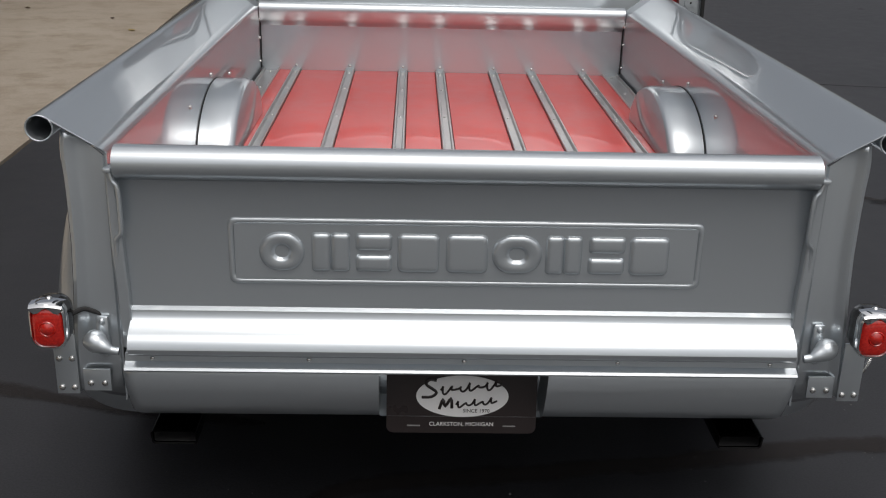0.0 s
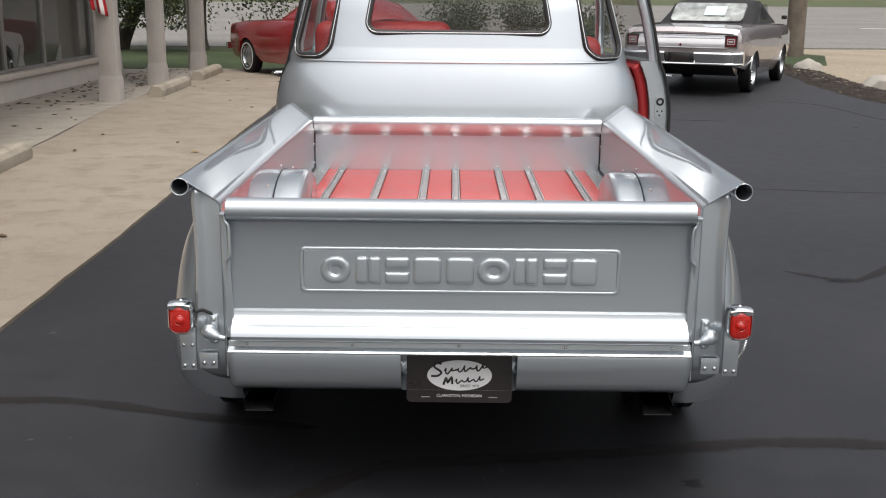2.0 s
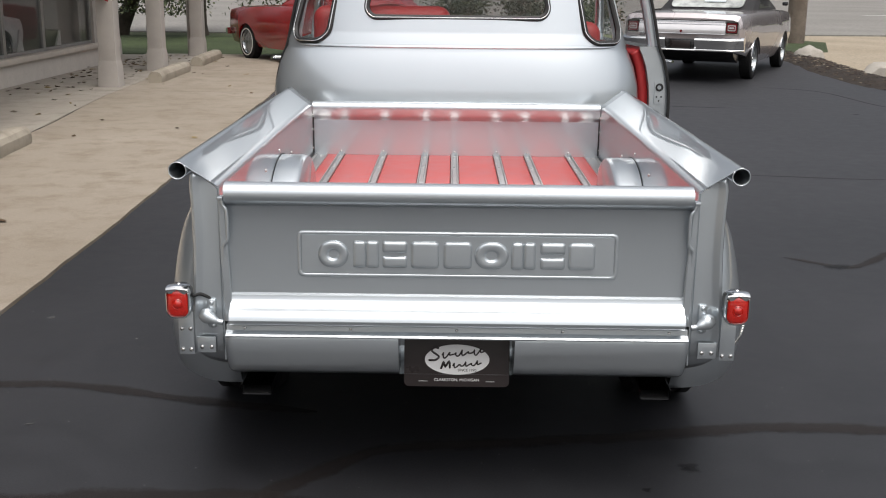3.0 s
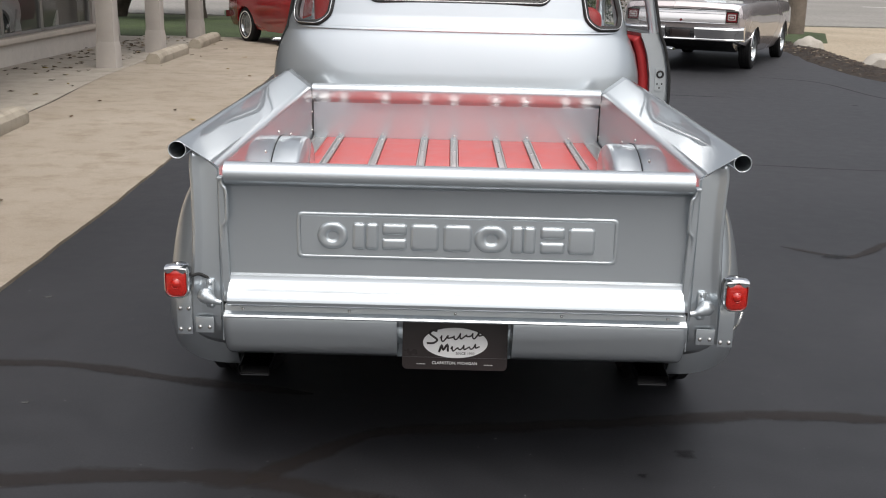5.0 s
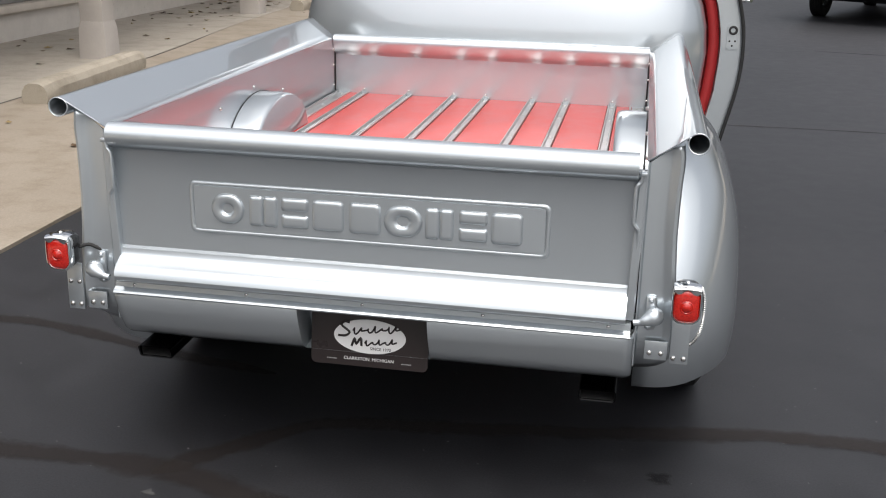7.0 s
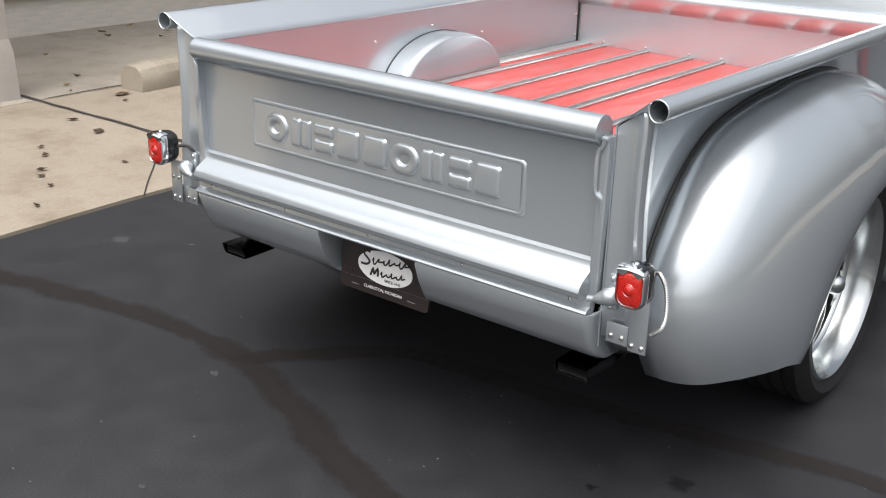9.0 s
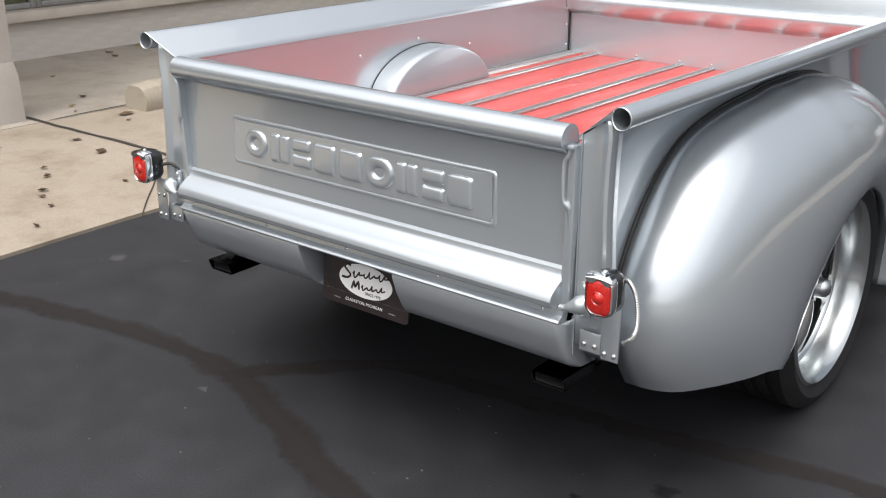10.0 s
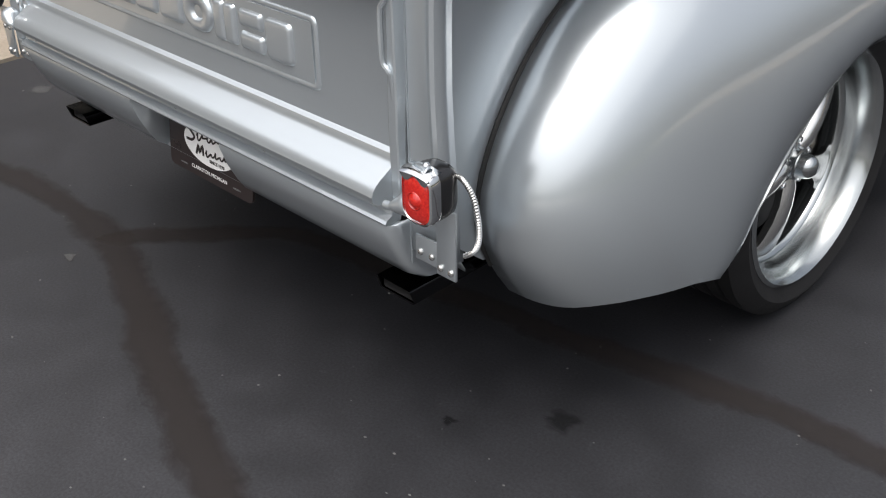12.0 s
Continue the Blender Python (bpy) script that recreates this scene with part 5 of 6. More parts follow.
# ---- parked cars ----
def car(name, label, at, turn, paint, length, half, belt, roof_mat, roof, tyre_label, over, base, dish=False):
    """An old saloon; its rear axle stands over the origin and it heads along y."""
    t = thing(name, label, "car", at, turn=turn)
    y0, y1 = -over, length - over
    bm = bmesh.new()
    secs = []
    for y, w, lo, hi in ((y0, 0.93, 0.50, belt - 0.10), (y0 + 0.05, 0.97, 0.48, belt - 0.03), (y0 + 0.5, 1.0, 0.42, belt), (y0 + 0.85, 1.0, 0.38, belt), (y0 + 1.6, 1.0, 0.24, belt + 0.01), (y0 + 3.0, 1.0, 0.24, belt - 0.01), (y1 - 0.5, 0.99, 0.26, belt - 0.05), (y1 - 0.05, 0.95, 0.30, belt - 0.10), (y1, 0.92, 0.36, belt - 0.16)):
        w *= half
        secs.append([(w * 0.90, y, lo), (w * 0.97, y, lo + 0.14), (w, y, (lo + hi) / 2), (w * 0.985, y, hi - 0.10), (w * 0.95, y, hi - 0.02), (w * 0.86, y, hi), (w * 0.4, y, hi + 0.015), (0, y, hi + 0.02)]
                    + [(-a * w, y, z) for a, z in ((0.4, hi + 0.015), (0.86, hi), (0.95, hi - 0.02), (0.985, hi - 0.10), (1.0, (lo + hi) / 2), (0.97, lo + 0.14), (0.90, lo))])
    loft(bm, secs)
    body = part("body", bm, paint, t, "")
    for md_y in (0.0, base):
        for sx in (1, -1):
            c = bmesh.new()
            lathe(c, [(0.0001, -0.16), (0.365, -0.16), (0.365, 0.16), (0.0001, 0.16)], Matrix.Translation((sx * half, md_y, 0.305)), 40)
            co = new("cut", finish(c, "cut", UNDER))
            co.parent = t
            m_ = body.modifiers.new("cut", "BOOLEAN")
            m_.operation, m_.object, m_.solver = "DIFFERENCE", co, "EXACT"
    bpy.context.view_layer.update()
    me = bpy.data.meshes.new_from_object(body.evaluated_get(bpy.context.evaluated_depsgraph_get()))
    for m_ in list(body.modifiers):
        bpy.data.objects.remove(m_.object)
    body.modifiers.clear()
    body.data = me
    me.shade_smooth()
    me.set_sharp_from_angle(angle=radians(32))
    bm = bmesh.new()
    secs = []
    for y, w, z in roof:
        w *= half
        secs.append([(w * 1.02, y, belt - 0.02), (w, y, belt + (z - belt) * 0.5), (w * 0.88, y, z - 0.03), (w * 0.6, y, z), (0, y, z + 0.02), (-w * 0.6, y, z), (-w * 0.88, y, z - 0.03), (-w, y, belt + (z - belt) * 0.5), (-w * 1.02, y, belt - 0.02)])
    loft(bm, secs)
    top = part("roof", bm, roof_mat, t, "", angle=50)
    for sx in (1, -1):
        ys = [r[0] for r in roof]
        bm = bmesh.new()
        a, b = ys[1] + 0.12, ys[-2] - 0.1
        w = 0.80 * half
        ring = [(a, belt + 0.03), (a + 0.22, belt + 0.32), (b - 0.25, belt + 0.32), (b, belt + 0.03)]
        loft(bm, [[(sx * (0.80 * half + dx - 0.05 * (z - belt)), y, z) for y, z in ring] for dx in (0.0, 0.012)])
        part("side_window", bm, SHOP_GLASS, top)
    for sx in (1, -1):
        for wy in (0.0, base):
            wheel(t, sx * (half - 0.125), wy, 0.325, sx, 0.325, 0.205, 0.20, tyre_label, 0 if dish else 5, dish)
    return t, body, y0, y1


grey, _, gy0, _ = car("grey_convertible", "grey mauve sixties convertible with a black top, parked", (4.07, 15.15, 0), -25.6, GREY_CAR, 4.95, 0.95, 1.07, SOFT_TOP,
                            [(0.35, 0.80, 1.10), (0.85, 0.78, 1.41), (1.2, 0.76, 1.47), (1.8, 0.74, 1.47), (2.1, 0.76, 1.40), (2.6, 0.80, 1.10)], "wheel with black tyre and bright rim", 1.22, 2.85)
bm = bmesh.new()
prism(bm, [(gy0 - 0.008, 0.945), (gy0 - 0.008, 0.96), (gy0 + 0.05, 0.96), (gy0 + 0.05, 0.945)], -0.80, 0.80)
part("lid_gap", bm, SEAL, grey)
bm = bmesh.new()
prism(bm, [(gy0 + 0.05, 0.755), (gy0 - 0.050, 0.757), (gy0 - 0.056, 0.775), (gy0 - 0.050, 0.82), (gy0 - 0.034, 0.87), (gy0 - 0.018, 0.90), (gy0 - 0.010, 0.936), (gy0 + 0.05, 0.938)], -0.675, 0.675)
panel_ = part("rear_panel", bm, PALE_METAL, grey, "pale bright rear panel", angle=35)
for z, y in ((0.752, gy0 - 0.05), (0.898, gy0 - 0.022), (0.940, gy0 - 0.016)):
    bm = bmesh.new()
    tube(bm, [(-0.675, y, z), (0.675, y, z)], 0.007, 8)
    part("panel_moulding", bm, CHROME, panel_)
bm = bmesh.new()
loft(bm, [[(a, y, 0.79 + b) for a, b in ((0.026, 0), (0, 0.024), (-0.026, 0), (0, -0.024))] for y in (gy0 - 0.05, gy0 - 0.062)])
part("badge", bm, DARK_LENS, panel_, "small dark red badge")
for x0, x1 in ((-0.95, -0.23), (0.23, 0.95)):
    bm = bmesh.new()
    sgn = 1 if x1 > 0.5 else -1
    prof = [(0.02, 0.485), (-0.055, 0.485), (-0.070, 0.495), (-0.070, 0.510), (-0.062, 0.520), (-0.098, 0.595), (-0.125, 0.640), (-0.128, 0.662), (-0.115, 0.685), (-0.08, 0.70), (0.02, 0.705)]
    secs = []
    for u in np.linspace(0, 1, 9):
        x = x0 + (x1 - x0) * u
        back_ = 0.16 * max(0, (abs(x) - 0.70) / 0.25) ** 2
        secs.append([(x, gy0 + y + back_, z) for y, z in prof])
    loft(bm, secs)
    part("rear_bumper", bm, CHROME, grey, "chrome rear bumper half", angle=25)
bm = bmesh.new()
box(bm, -0.23, 0.23, gy0 - 0.05, gy0 + 0.03, 0.49, 0.67, 0.006)
part("plate_recess", bm, BLACK, grey)
bm = bmesh.new()
prism(bm, [(gy0 - 0.10, 0.492), (gy0 - 0.115, 0.505), (gy0 - 0.10, 0.52), (gy0 - 0.02, 0.52), (gy0 - 0.02, 0.492)], -0.24, 0.24)
part("bumper_bar", bm, CHROME, grey)
bm = bmesh.new()
box(bm, -0.155, 0.155, gy0 - 0.074, gy0 - 0.06, 0.53, 0.65, 0.006)
part("rear_plate", bm, PLATE, grey, "dark blank plate")
# black sheet that stands for the shade in the open space under the bumper
bm = bmesh.new()
prism(bm, [(gy0 + 0.45, 0.30), (gy0 + 0.12, 0.40), (gy0 + 0.02, 0.50), (gy0 + 0.45, 0.50)], -0.80, 0.80)
part("valance", bm, BLACK, grey, "black sheet in place of the open shade below the bumper")
for sx in (1, -1):
    bm = bmesh.new()
    loft(bm, [[(sx * 0.768 + a, y, 0.850 + b) for a, b in round_rect(0.205, 0.196, 0.03)] for y in (gy0 + 0.03, gy0 - 0.022)])
    bez = part("lamp_bezel", bm, CHROME, grey)
    for name, mat_, w, hh, y in (("lamp_gasket", BLACK, 0.182, 0.172, 0.025), ("tail_lens", DARK_LENS, 0.158, 0.142, 0.030), ("lamp_trim", PALE_METAL, 0.118, 0.088, 0.034), ("tail_lens", DARK_LENS, 0.096, 0.058, 0.038), ("lamp_trim", PALE_METAL, 0.075, 0.028, 0.042)):
        bm = bmesh.new()
        loft(bm, [[(sx * 0.768 + a, yy, 0.850 + b) for a, b in round_rect(w, hh, 0.012)] for yy in (gy0 - 0.02, gy0 - y)])
        part(name, bm, mat_, bez, "red tail lens" if mat_ is DARK_LENS else "")
    for wy in (0.0, 2.85):
        bm = bmesh.new()
        tube(bm, [(sx * 0.932, wy + 0.372 * math.cos(radians(a)), 0.305 + 0.372 * math.sin(radians(a))) for a in range(12, 169, 6)], 0.010, 6)
        part("arch_trim", bm, CHROME, grey, "chrome trim round the wheel arch")
bm = bmesh.new()
loft(bm, [[(a, 0.39 + d + (0.165 + b) * 1.5, 1.265 + b) for a, b in round_rect(1.20, 0.29, 0.06)] for d in (-0.070, 0.02)])
part("rear_window", bm, plain("clear_rear_window", (0.34, 0.36, 0.35), 0.10, vary=0.5, scale=4), grey, "translucent plastic rear window")
bm = bmesh.new()
loft(bm, [[(0.12 + a, 0.39 + d + (0.165 + b) * 1.5, 1.285 + b) for a, b in round_rect(0.36, 0.15, 0.01)] for d in (-0.074, -0.06)])
part("paper_sheet", bm, plain("pale_blue_paper", (0.55, 0.62, 0.66), 0.7), grey, "pale paper behind the rear window")
bm = bmesh.new()
box(bm, 0.885, 0.985, 2.55, 2.61, 1.12, 1.19, 0.02)
part("door_mirror", bm, BLACK, grey, "small door mirror")

redcar, _, ry0, ry1 = car("red_car", "bright red sixties saloon with whitewall tyres, parked", (-1.6, 16.25, 0), 36.9, RED_CAR, 4.65, 0.93, 1.03, RED_CAR,
                              [(-0.7, 0.80, 1.06), (-0.2, 0.78, 1.37), (0.1, 0.76, 1.42), (0.8, 0.74, 1.42), (1.1, 0.76, 1.35), (1.6, 0.80, 1.06)], "wheel with whitewall tyre", 1.10, 2.75, True)
for wy in (0.0, 2.75):
    bm = bmesh.new()
    lathe(bm, [(0.235, 0.0), (0.235, 0.003), (0.258, 0.003), (0.258, 0.0)], Matrix.Translation((-0.908, wy, 0.325)), 40, closed=True)
    part("whitewall", bm, WHITE, redcar, "white tyre band")
bm = bmesh.new()
prism(bm, [(ry1 - 0.02, 0.44), (ry1 + 0.05, 0.45), (ry1 + 0.06, 0.50), (ry1 + 0.05, 0.55), (ry1 - 0.02, 0.56)], -0.93, 0.93)
part("front_bumper", bm, CHROME, redcar, "chrome front bumper", angle=25)
bm = bmesh.new()
prism(bm, [(ry0 + 0.02, 0.42), (ry0 - 0.10, 0.43), (ry0 - 0.07, 0.52), (ry0 - 0.06, 0.58), (ry0 + 0.02, 0.59)], -0.86, 0.86)
part("rear_bumper", bm, CHROME, redcar, "chrome rear bumper", angle=25)

# ---- planting, pole, rocks, woods ----
def boulder(x, y, sx, sy, sz, seed):
    bm = bmesh.new()
    bmesh.ops.create_icosphere(bm, subdivisions=3, radius=1.0)
    for v in bm.verts:
        n = v.co.normalized()
        k = 1 + 0.22 * noise.noise(n * 1.4 + Vector((seed, 0, 0))) + 0.10 * noise.noise(n * 4 + Vector((0, seed, 0)))
        v.co = Vector((n.x * sx * k, n.y * sy * k, max(-0.25, n.z * k) * sz))
    ob = part("boulder", bm, ROCK, None, angle=30)
    ob.matrix_world = pose(x, y, 0.05)
    return tagged(ob, "pale rounded boulder at the mulch bed", "boulder", "boulders")


boulder(7.30, 19.4, 0.30, 0.26, 0.22, 1.0)
boulder(7.35, 15.5, 0.38, 0.33, 0.2, 5.0)
boulder(8.6, 12.6, 0.5, 0.45, 0.3, 8.0)
bm = bmesh.new()
line = [(7.15, 20.4), (7.1, 19.1), (6.95, 17.6), (6.75, 15.6), (6.75, 13.4), (7.6, 11.5), (9.3, 9.4)]
cen = curve([(x, y, 0) for x, y in line], 14)
rows = []
for i, p in enumerate(cen):
    d = (cen[min(i + 1, len(cen) - 1)] - cen[max(i - 1, 0)]).normalized()
    s = Vector((-d.y, d.x, 0))
    row = []
    for k in range(13):
        u = -1 + k / 6
        h = 0.09 * (1 - u * u) + 0.03 * noise.noise((p.x * 3 + u * 2, p.y * 3, u))
        q = p + s * u * 0.45 * (1 + 0.15 * noise.noise((p.y * 0.8, u, 0)))
        row.append((q.x, q.y, -0.01 + max(0, h)))
    rows.append(row)
grid(bm, rows)
tagged(part("mulch_bed", bm, MULCH), "low bed of dark mulch along the driveway", "mulch bed", kind="structure")

bm = bmesh.new()
lathe(bm, [(0.24, -0.05), (0.24, 0.3), (0.22, 3.0), (0.19, 8.5), (0.0001, 8.5)], Matrix.Translation((8.95, 25.6, 0)) @ pose(0, 0, 0, 0, -90, 0), 20)
tagged(part("utility_pole", bm, WOOD_POLE), "weathered wooden utility pole in the grass", "utility pole")


def tree(x, y, height, lean, spread, seed, low):
    rnd = random.Random(seed)
    t = thing("tree", "dark leaning tree with drooping leafy twigs", "tree", (x, y, -0.02), "trees on the lawn")
    bm = bmesh.new()
    trunk = curve([(0, 0, 0), (0.36 * lean, 0, height * 0.17), (0.75 * lean, 0.1, height * 0.35), (1.1 * lean, 0.1, height * 0.6), (1.3 * lean, 0.2, height)], 6)
    tube(bm, trunk, lambda u: 0.24 * (1 - 0.75 * u) + 0.05 * max(0, 1 - u * 12), 12)
    tips = []
    for k in range(9):
        p = trunk[int(len(trunk) * (0.35 + 0.6 * k / 9))]
        a = rnd.uniform(0, 6.28)
        r = spread * rnd.uniform(0.6, 1.0)
        q = p + Vector((r * math.cos(a), r * math.sin(a), rnd.uniform(0.1, 0.9)))
        limb = curve([p, (p + q) / 2 + Vector((0, 0, 0.4)), q, q + Vector((0.3 * math.cos(a), 0.3 * math.sin(a), -rnd.uniform(0.3, 1.2)))], 5)
        tube(bm, limb, lambda u: 0.08 * (1 - 0.85 * u) + 0.006, 7)
        tips += limb[4:]
    part("trunk", bm, BARK, t)
    vv, ff = [], []
    for k in range(15000):
        c = rnd.choice(tips) + Vector((rnd.gauss(0, 0.42), rnd.gauss(0, 0.42), rnd.gauss(-0.35, 0.55)))
        if c.z < low:
            continue
        d = Vector((rnd.gauss(0, 1), rnd.gauss(0, 1), rnd.gauss(-0.6, 0.8))).normalized()
        s = d.cross(Vector((rnd.gauss(0, 1), rnd.gauss(0, 1), rnd.gauss(0, 1)))).normalized()
        l, w = rnd.uniform(0.07, 0.13), rnd.uniform(0.022, 0.04)
        i = len(vv)
        vv += [c, c + d * l * 0.5 + s * w, c + d * l, c + d * l * 0.5 - s * w]
        ff.append((i, i + 1, i + 2, i + 3))
    me = bpy.data.meshes.new("crown")
    me.from_pydata(vv, [], ff)
    me.materials.append(LEAF)
    ob = new("crown", me)
    ob.parent = t
    return t


tree(-9.0, 26.2, 5.0, 1.1, 2.2, 3, 1.0)
tree(-6.97, 26.8, 5.0, 0.1, 2.4, 5, 0.6)


def shrub(x, y, r, height, seed):
    """A loose bush of many small leaves on a few stems."""
    rnd = random.Random(seed)
    t = thing("shrub", "loose pale green leafy shrub", "shrub", (x, y, -0.03), "shrubs ahead of the truck")
    bm = bmesh.new()
    tips = []
    for k in range(9):
        a = 6.28 * k / 9 + rnd.uniform(-0.3, 0.3)
        q = Vector((r * math.cos(a) * rnd.uniform(0.3, 0.9), r * math.sin(a) * rnd.uniform(0.3, 0.9), height * rnd.uniform(0.6, 1.0)))
        limb = curve([(0, 0, 0), q * 0.5 + Vector((0, 0, 0.15)), q], 5)
        tube(bm, limb, lambda u: 0.02 * (1 - 0.8 * u), 5)
        tips += limb[3:]
    part("stem", bm, BARK, t)
    vv, ff = [], []
    for k in range(3500):
        c = rnd.choice(tips) + Vector((rnd.gauss(0, 0.2), rnd.gauss(0, 0.2), rnd.gauss(0, 0.18)))
        d = Vector((rnd.gauss(0, 1), rnd.gauss(0, 1), rnd.gauss(0, 1))).normalized()
        s = d.cross(Vector((rnd.gauss(0, 1), rnd.gauss(0, 1), rnd.gauss(0, 1)))).normalized()
        l, w = rnd.uniform(0.05, 0.10), rnd.uniform(0.02, 0.035)
        i = len(vv)
        vv += [c, c + d * l * 0.5 + s * w, c + d * l, c + d * l * 0.5 - s * w]
        ff.append((i, i + 1, i + 2, i + 3))
    me = bpy.data.meshes.new("foliage")
    me.from_pydata(vv, [], ff)
    me.materials.append(LEAF)
    ob = new("foliage", me)
    ob.parent = t
    return t


shrub(0.2, 25.2, 0.9, 1.5, 4)
shrub(1.9, 25.8, 1.0, 1.3, 8)
shrub(3.4, 25.0, 0.8, 1.1, 6)

# fallen leaves on the concrete
rnd = random.Random(11)
vv, ff = [], []
spots = [(-5.88, 3.28), (-5.39, 3.49), (-5.58, 3.70), (-5.30, 2.40), (-4.52, 2.13), (-4.31, 1.92), (-4.15, 1.84), (-3.52, 1.43), (-3.70, 1.92), (-3.13, 0.99), (-2.98, 0.92),
         (-2.61, 1.12), (-2.69, 0.71), (-2.53, 0.66), (-2.32, 0.46), (-3.78, 0.99), (-3.67, 1.05), (-3.21, 0.67), (-2.77, 0.77), (-2.28, 0.23)]
for k in range(240):
    zone = rnd.random()
    if k < len(spots):
        x, y = spots[k]
    elif zone < 0.55:
        x, y = WALL_X + abs(rnd.gauss(0, 0.45)) + 0.05, 18.5 - abs(rnd.gauss(0, 4.5))
    elif zone < 0.8:
        x, y = rnd.gauss(-5.0, 0.35), 18.0 - abs(rnd.gauss(0, 4.0))
    else:
        x, y = rnd.uniform(-6.0, -2.5), rnd.uniform(-1, 18)
    a, l = rnd.uniform(0, 6.28), rnd.uniform(0.028, 0.07) if k >= len(spots) else rnd.uniform(0.022, 0.046)
    z = 0.0165
    i = len(vv)
    for dx, dy, dz in ((-1, 0, 0.004), (-0.3, -0.5, rnd.uniform(0.002, 0.016)), (0.45, -0.4, rnd.uniform(0.0, 0.012)), (1, 0, rnd.uniform(0.004, 0.022)), (0.4, 0.45, rnd.uniform(0, 0.012)), (-0.35, 0.5, rnd.uniform(0.002, 0.018)), (0, 0, 0.001)):
        vv.append((x + l * (dx * math.cos(a) - dy * math.sin(a)), y + l * (dx * math.sin(a) + dy * math.cos(a)), z + dz))
    ff += [(i + 6, i + j, i + (j + 1) % 6) for j in range(6)]
me = bpy.data.meshes.new("fallen_leaves")
me.from_pydata(vv, [], ff)
me.materials.append(FALLEN)
tagged(new("fallen_leaves", me), "dry brown fallen leaves on the concrete", "leaves", kind="stuff")

# striped flag on a post
flag = thing("flag", "small red and white striped flag hanging beside a porch post", "flag", (-4.86, 12.08, 1.90))
for k in range(5):
    bm = bmesh.new()
    rows = []
    for i in range(7):
        u = (k + i / 6) / 5
        rows.append([(-0.22 * u + 0.10 * v, 0.03 * math.sin(u * 9 + v), -0.72 * v + 0.10 * u * v) for v in np.linspace(0, 1, 10)])
    grid(bm, rows)
    solid(part("stripe", bm, WHITE if k % 2 else FLAG_RED, flag), 0.003)
bm = bmesh.new()
tube(bm, [(0.03, 0, 0.01), (-0.22, 0, 0.01)], 0.01, 8)
part("flag_stick", bm, WHITE, flag)

# cars inside the showroom
CREAM = plain("pale_yellow_paint", (0.42, 0.42, 0.22), 0.25, vary=0.05, coat=0.7)
car("showroom_car", "pale yellow old car inside the showroom", (-8.1, 1.2, 0.022), 3, CREAM, 4.6, 0.9, 0.92, CREAM,
    [(0.3, 0.80, 0.95), (0.9, 0.78, 1.28), (1.2, 0.76, 1.33), (1.9, 0.74, 1.33), (2.2, 0.76, 1.25), (2.6, 0.80, 0.95)], "wheel with bright rim", 1.1, 2.75)
# the white one is a solid stand-in for a car mirrored in the glass
car("showroom_car", "white old car put behind the shop glass in place of a reflected one", (-8.4, 11.6, 0.022), -8, WHITE, 4.6, 0.9, 0.92, WHITE,
    [(0.3, 0.80, 0.95), (0.9, 0.78, 1.28), (1.2, 0.76, 1.33), (1.9, 0.74, 1.33), (2.2, 0.76, 1.25), (2.6, 0.80, 0.95)], "wheel with bright rim", 1.1, 2.75)

# far woods round about
rnd = random.Random(4)
bm = bmesh.new()
for k in range(150):
    a = 2 * math.pi * k / 150 + rnd.uniform(-0.02, 0.02)
    r = rnd.uniform(75, 90)
    x, y = r * math.cos(a), r * math.sin(a) + 10
    if y > 15:
        continue
    s = rnd.uniform(1.6, 3.0)
    bmesh.ops.create_icosphere(bm, subdivisions=2, radius=1.0, matrix=Matrix.LocRotScale((x, y, s * 0.7), Euler((0, 0, a)), (s, s, s * rnd.uniform(0.8, 1.2))))
for v in bm.verts:
    v.co += v.co.normalized() * 0.9 * noise.noise(v.co * 0.6) + Vector((0, 0, 0.8 * noise.noise(v.co * 0.9)))
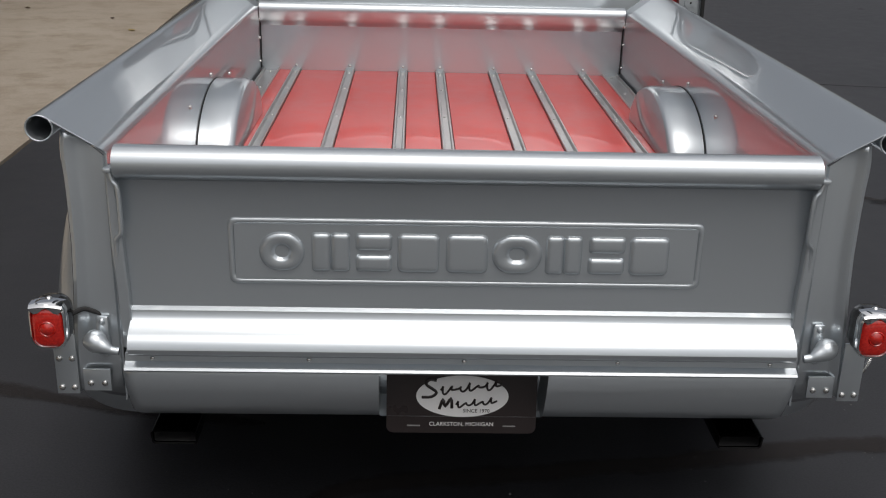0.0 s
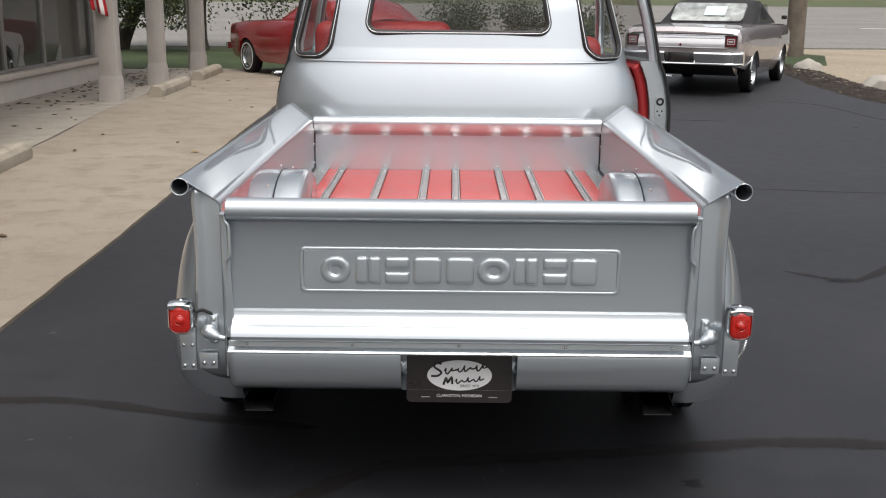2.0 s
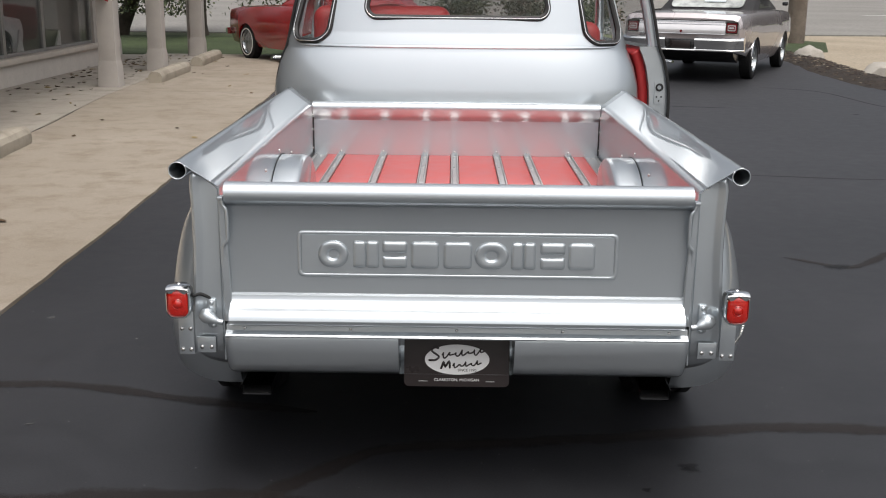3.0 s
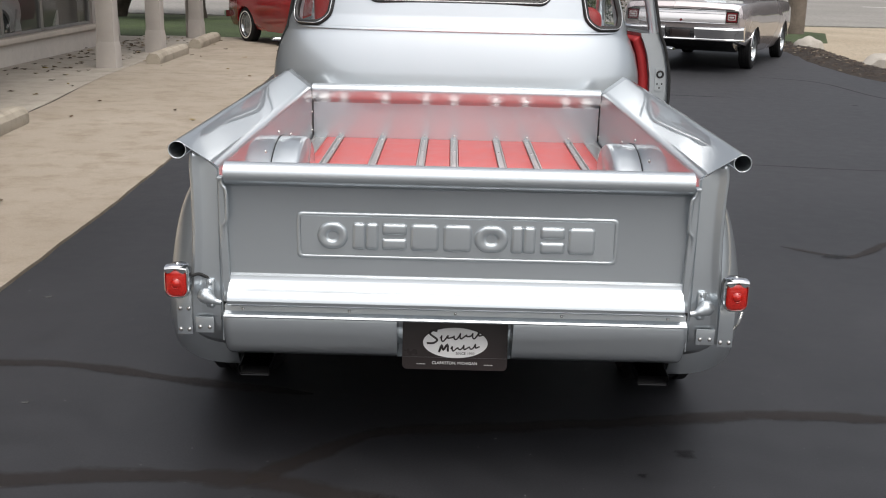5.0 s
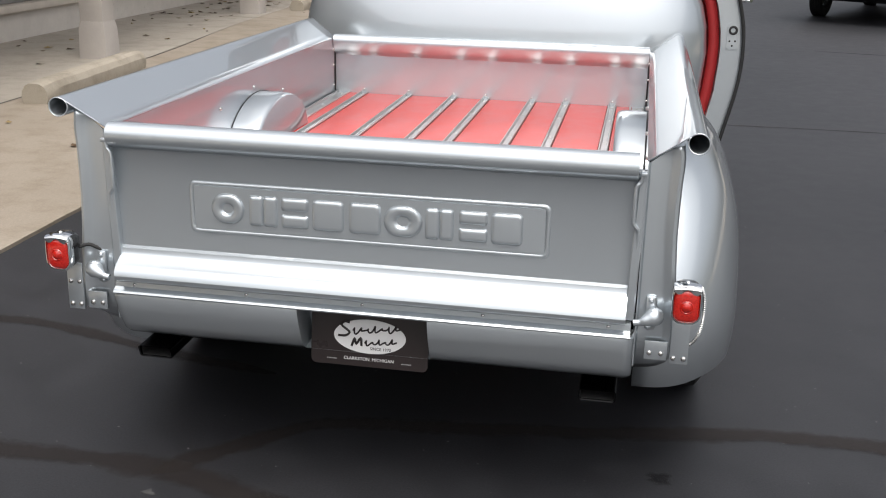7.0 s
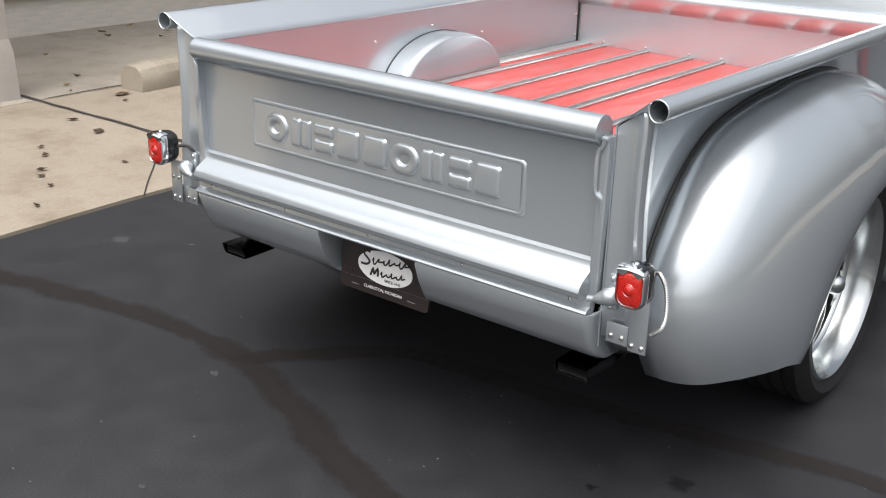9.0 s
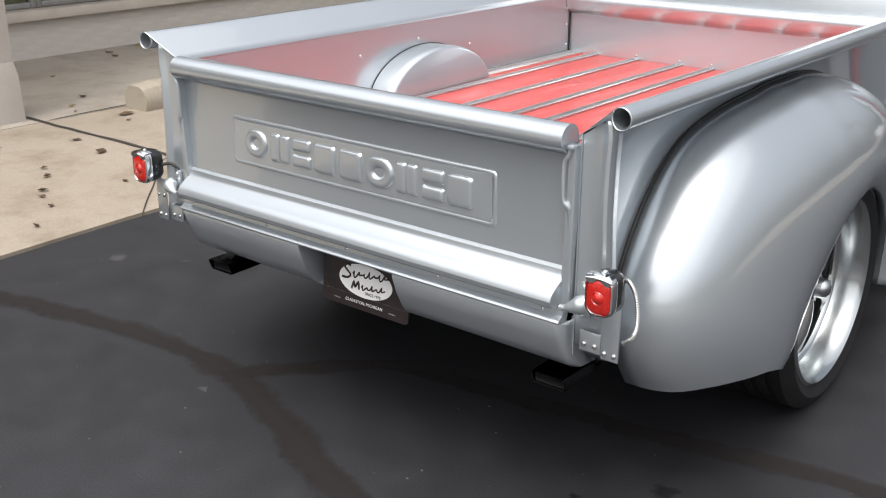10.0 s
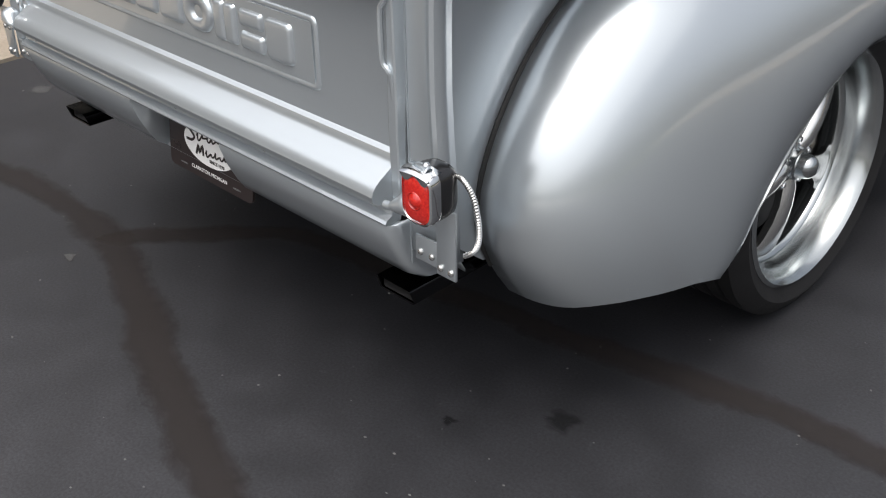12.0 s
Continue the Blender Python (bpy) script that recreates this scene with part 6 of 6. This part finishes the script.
tagged(part("far_woods", bm, WOODS, None, angle=180), "distant band of dark trees", "woods", kind="stuff")

# white display boards behind the shop glass
def display_board(y0, y1, z1, lean):
    bm = bmesh.new()
    loft(bm, [[(x, y0, 0.022), (x, y1, 0.022), (x, y1 - lean * 0.4, z1 * 0.5), (x, (y0 + y1) / 2 + lean, z1)] for x in (-6.80, -6.77)])
    return tagged(part("display_board", bm, WHITE), "white pointed display board behind the shop window", "display board", "display boards")


display_board(15.2, 16.15, 0.70, 0.15)
display_board(16.2, 16.55, 0.52, -0.15)
display_board(13.7, 14.15, 0.70, 0.08)

# low concrete footing under the near porch post
bm = bmesh.new()
box(bm, -5.05, -4.40, 1.14, 1.555, 0.0122, 0.034, 0.006)
tagged(part("post_footing", bm, BLOCK), "low worn concrete footing under a porch post", "footing", kind="structure")

# bark chips and pale bits on the mulch
rnd = random.Random(31)
vv, ff = [], []
for k in range(1500):
    p = cen[min(len(cen) - 1, int(len(cen) * rnd.random()))]
    u = rnd.uniform(-0.95, 0.95)
    x, y, z = p.x + u * 0.42, p.y + rnd.uniform(-0.3, 0.3), 0.085 * (1 - u * u) + rnd.uniform(-0.005, 0.02)
    a, l, w = rnd.uniform(0, 6.28), rnd.uniform(0.02, 0.06), rnd.uniform(0.008, 0.02)
    d, s = Vector((math.cos(a), math.sin(a), rnd.uniform(-0.3, 0.3))) * l, Vector((-math.sin(a), math.cos(a), 0)) * w
    c = Vector((x, y, z))
    i = len(vv)
    vv += [c - d, c + s, c + d, c - s, c + Vector((0, 0, 0.012))]
    ff += [(i, i + 1, i + 4), (i + 1, i + 2, i + 4), (i + 2, i + 3, i + 4), (i + 3, i, i + 4)]
me = bpy.data.meshes.new("bark_chips")
me.from_pydata(vv, [], ff)
me.materials.append(varied("bark_chip", [(0.0, (0.014, 0.010, 0.008)), (0.8, (0.05, 0.036, 0.026)), (0.93, (0.09, 0.065, 0.045)), (1.0, (0.3, 0.26, 0.2))], 0.9))
tagged(new("bark_chips", me), "dark bark chips with a few pale leaves", "mulch", kind="stuff")
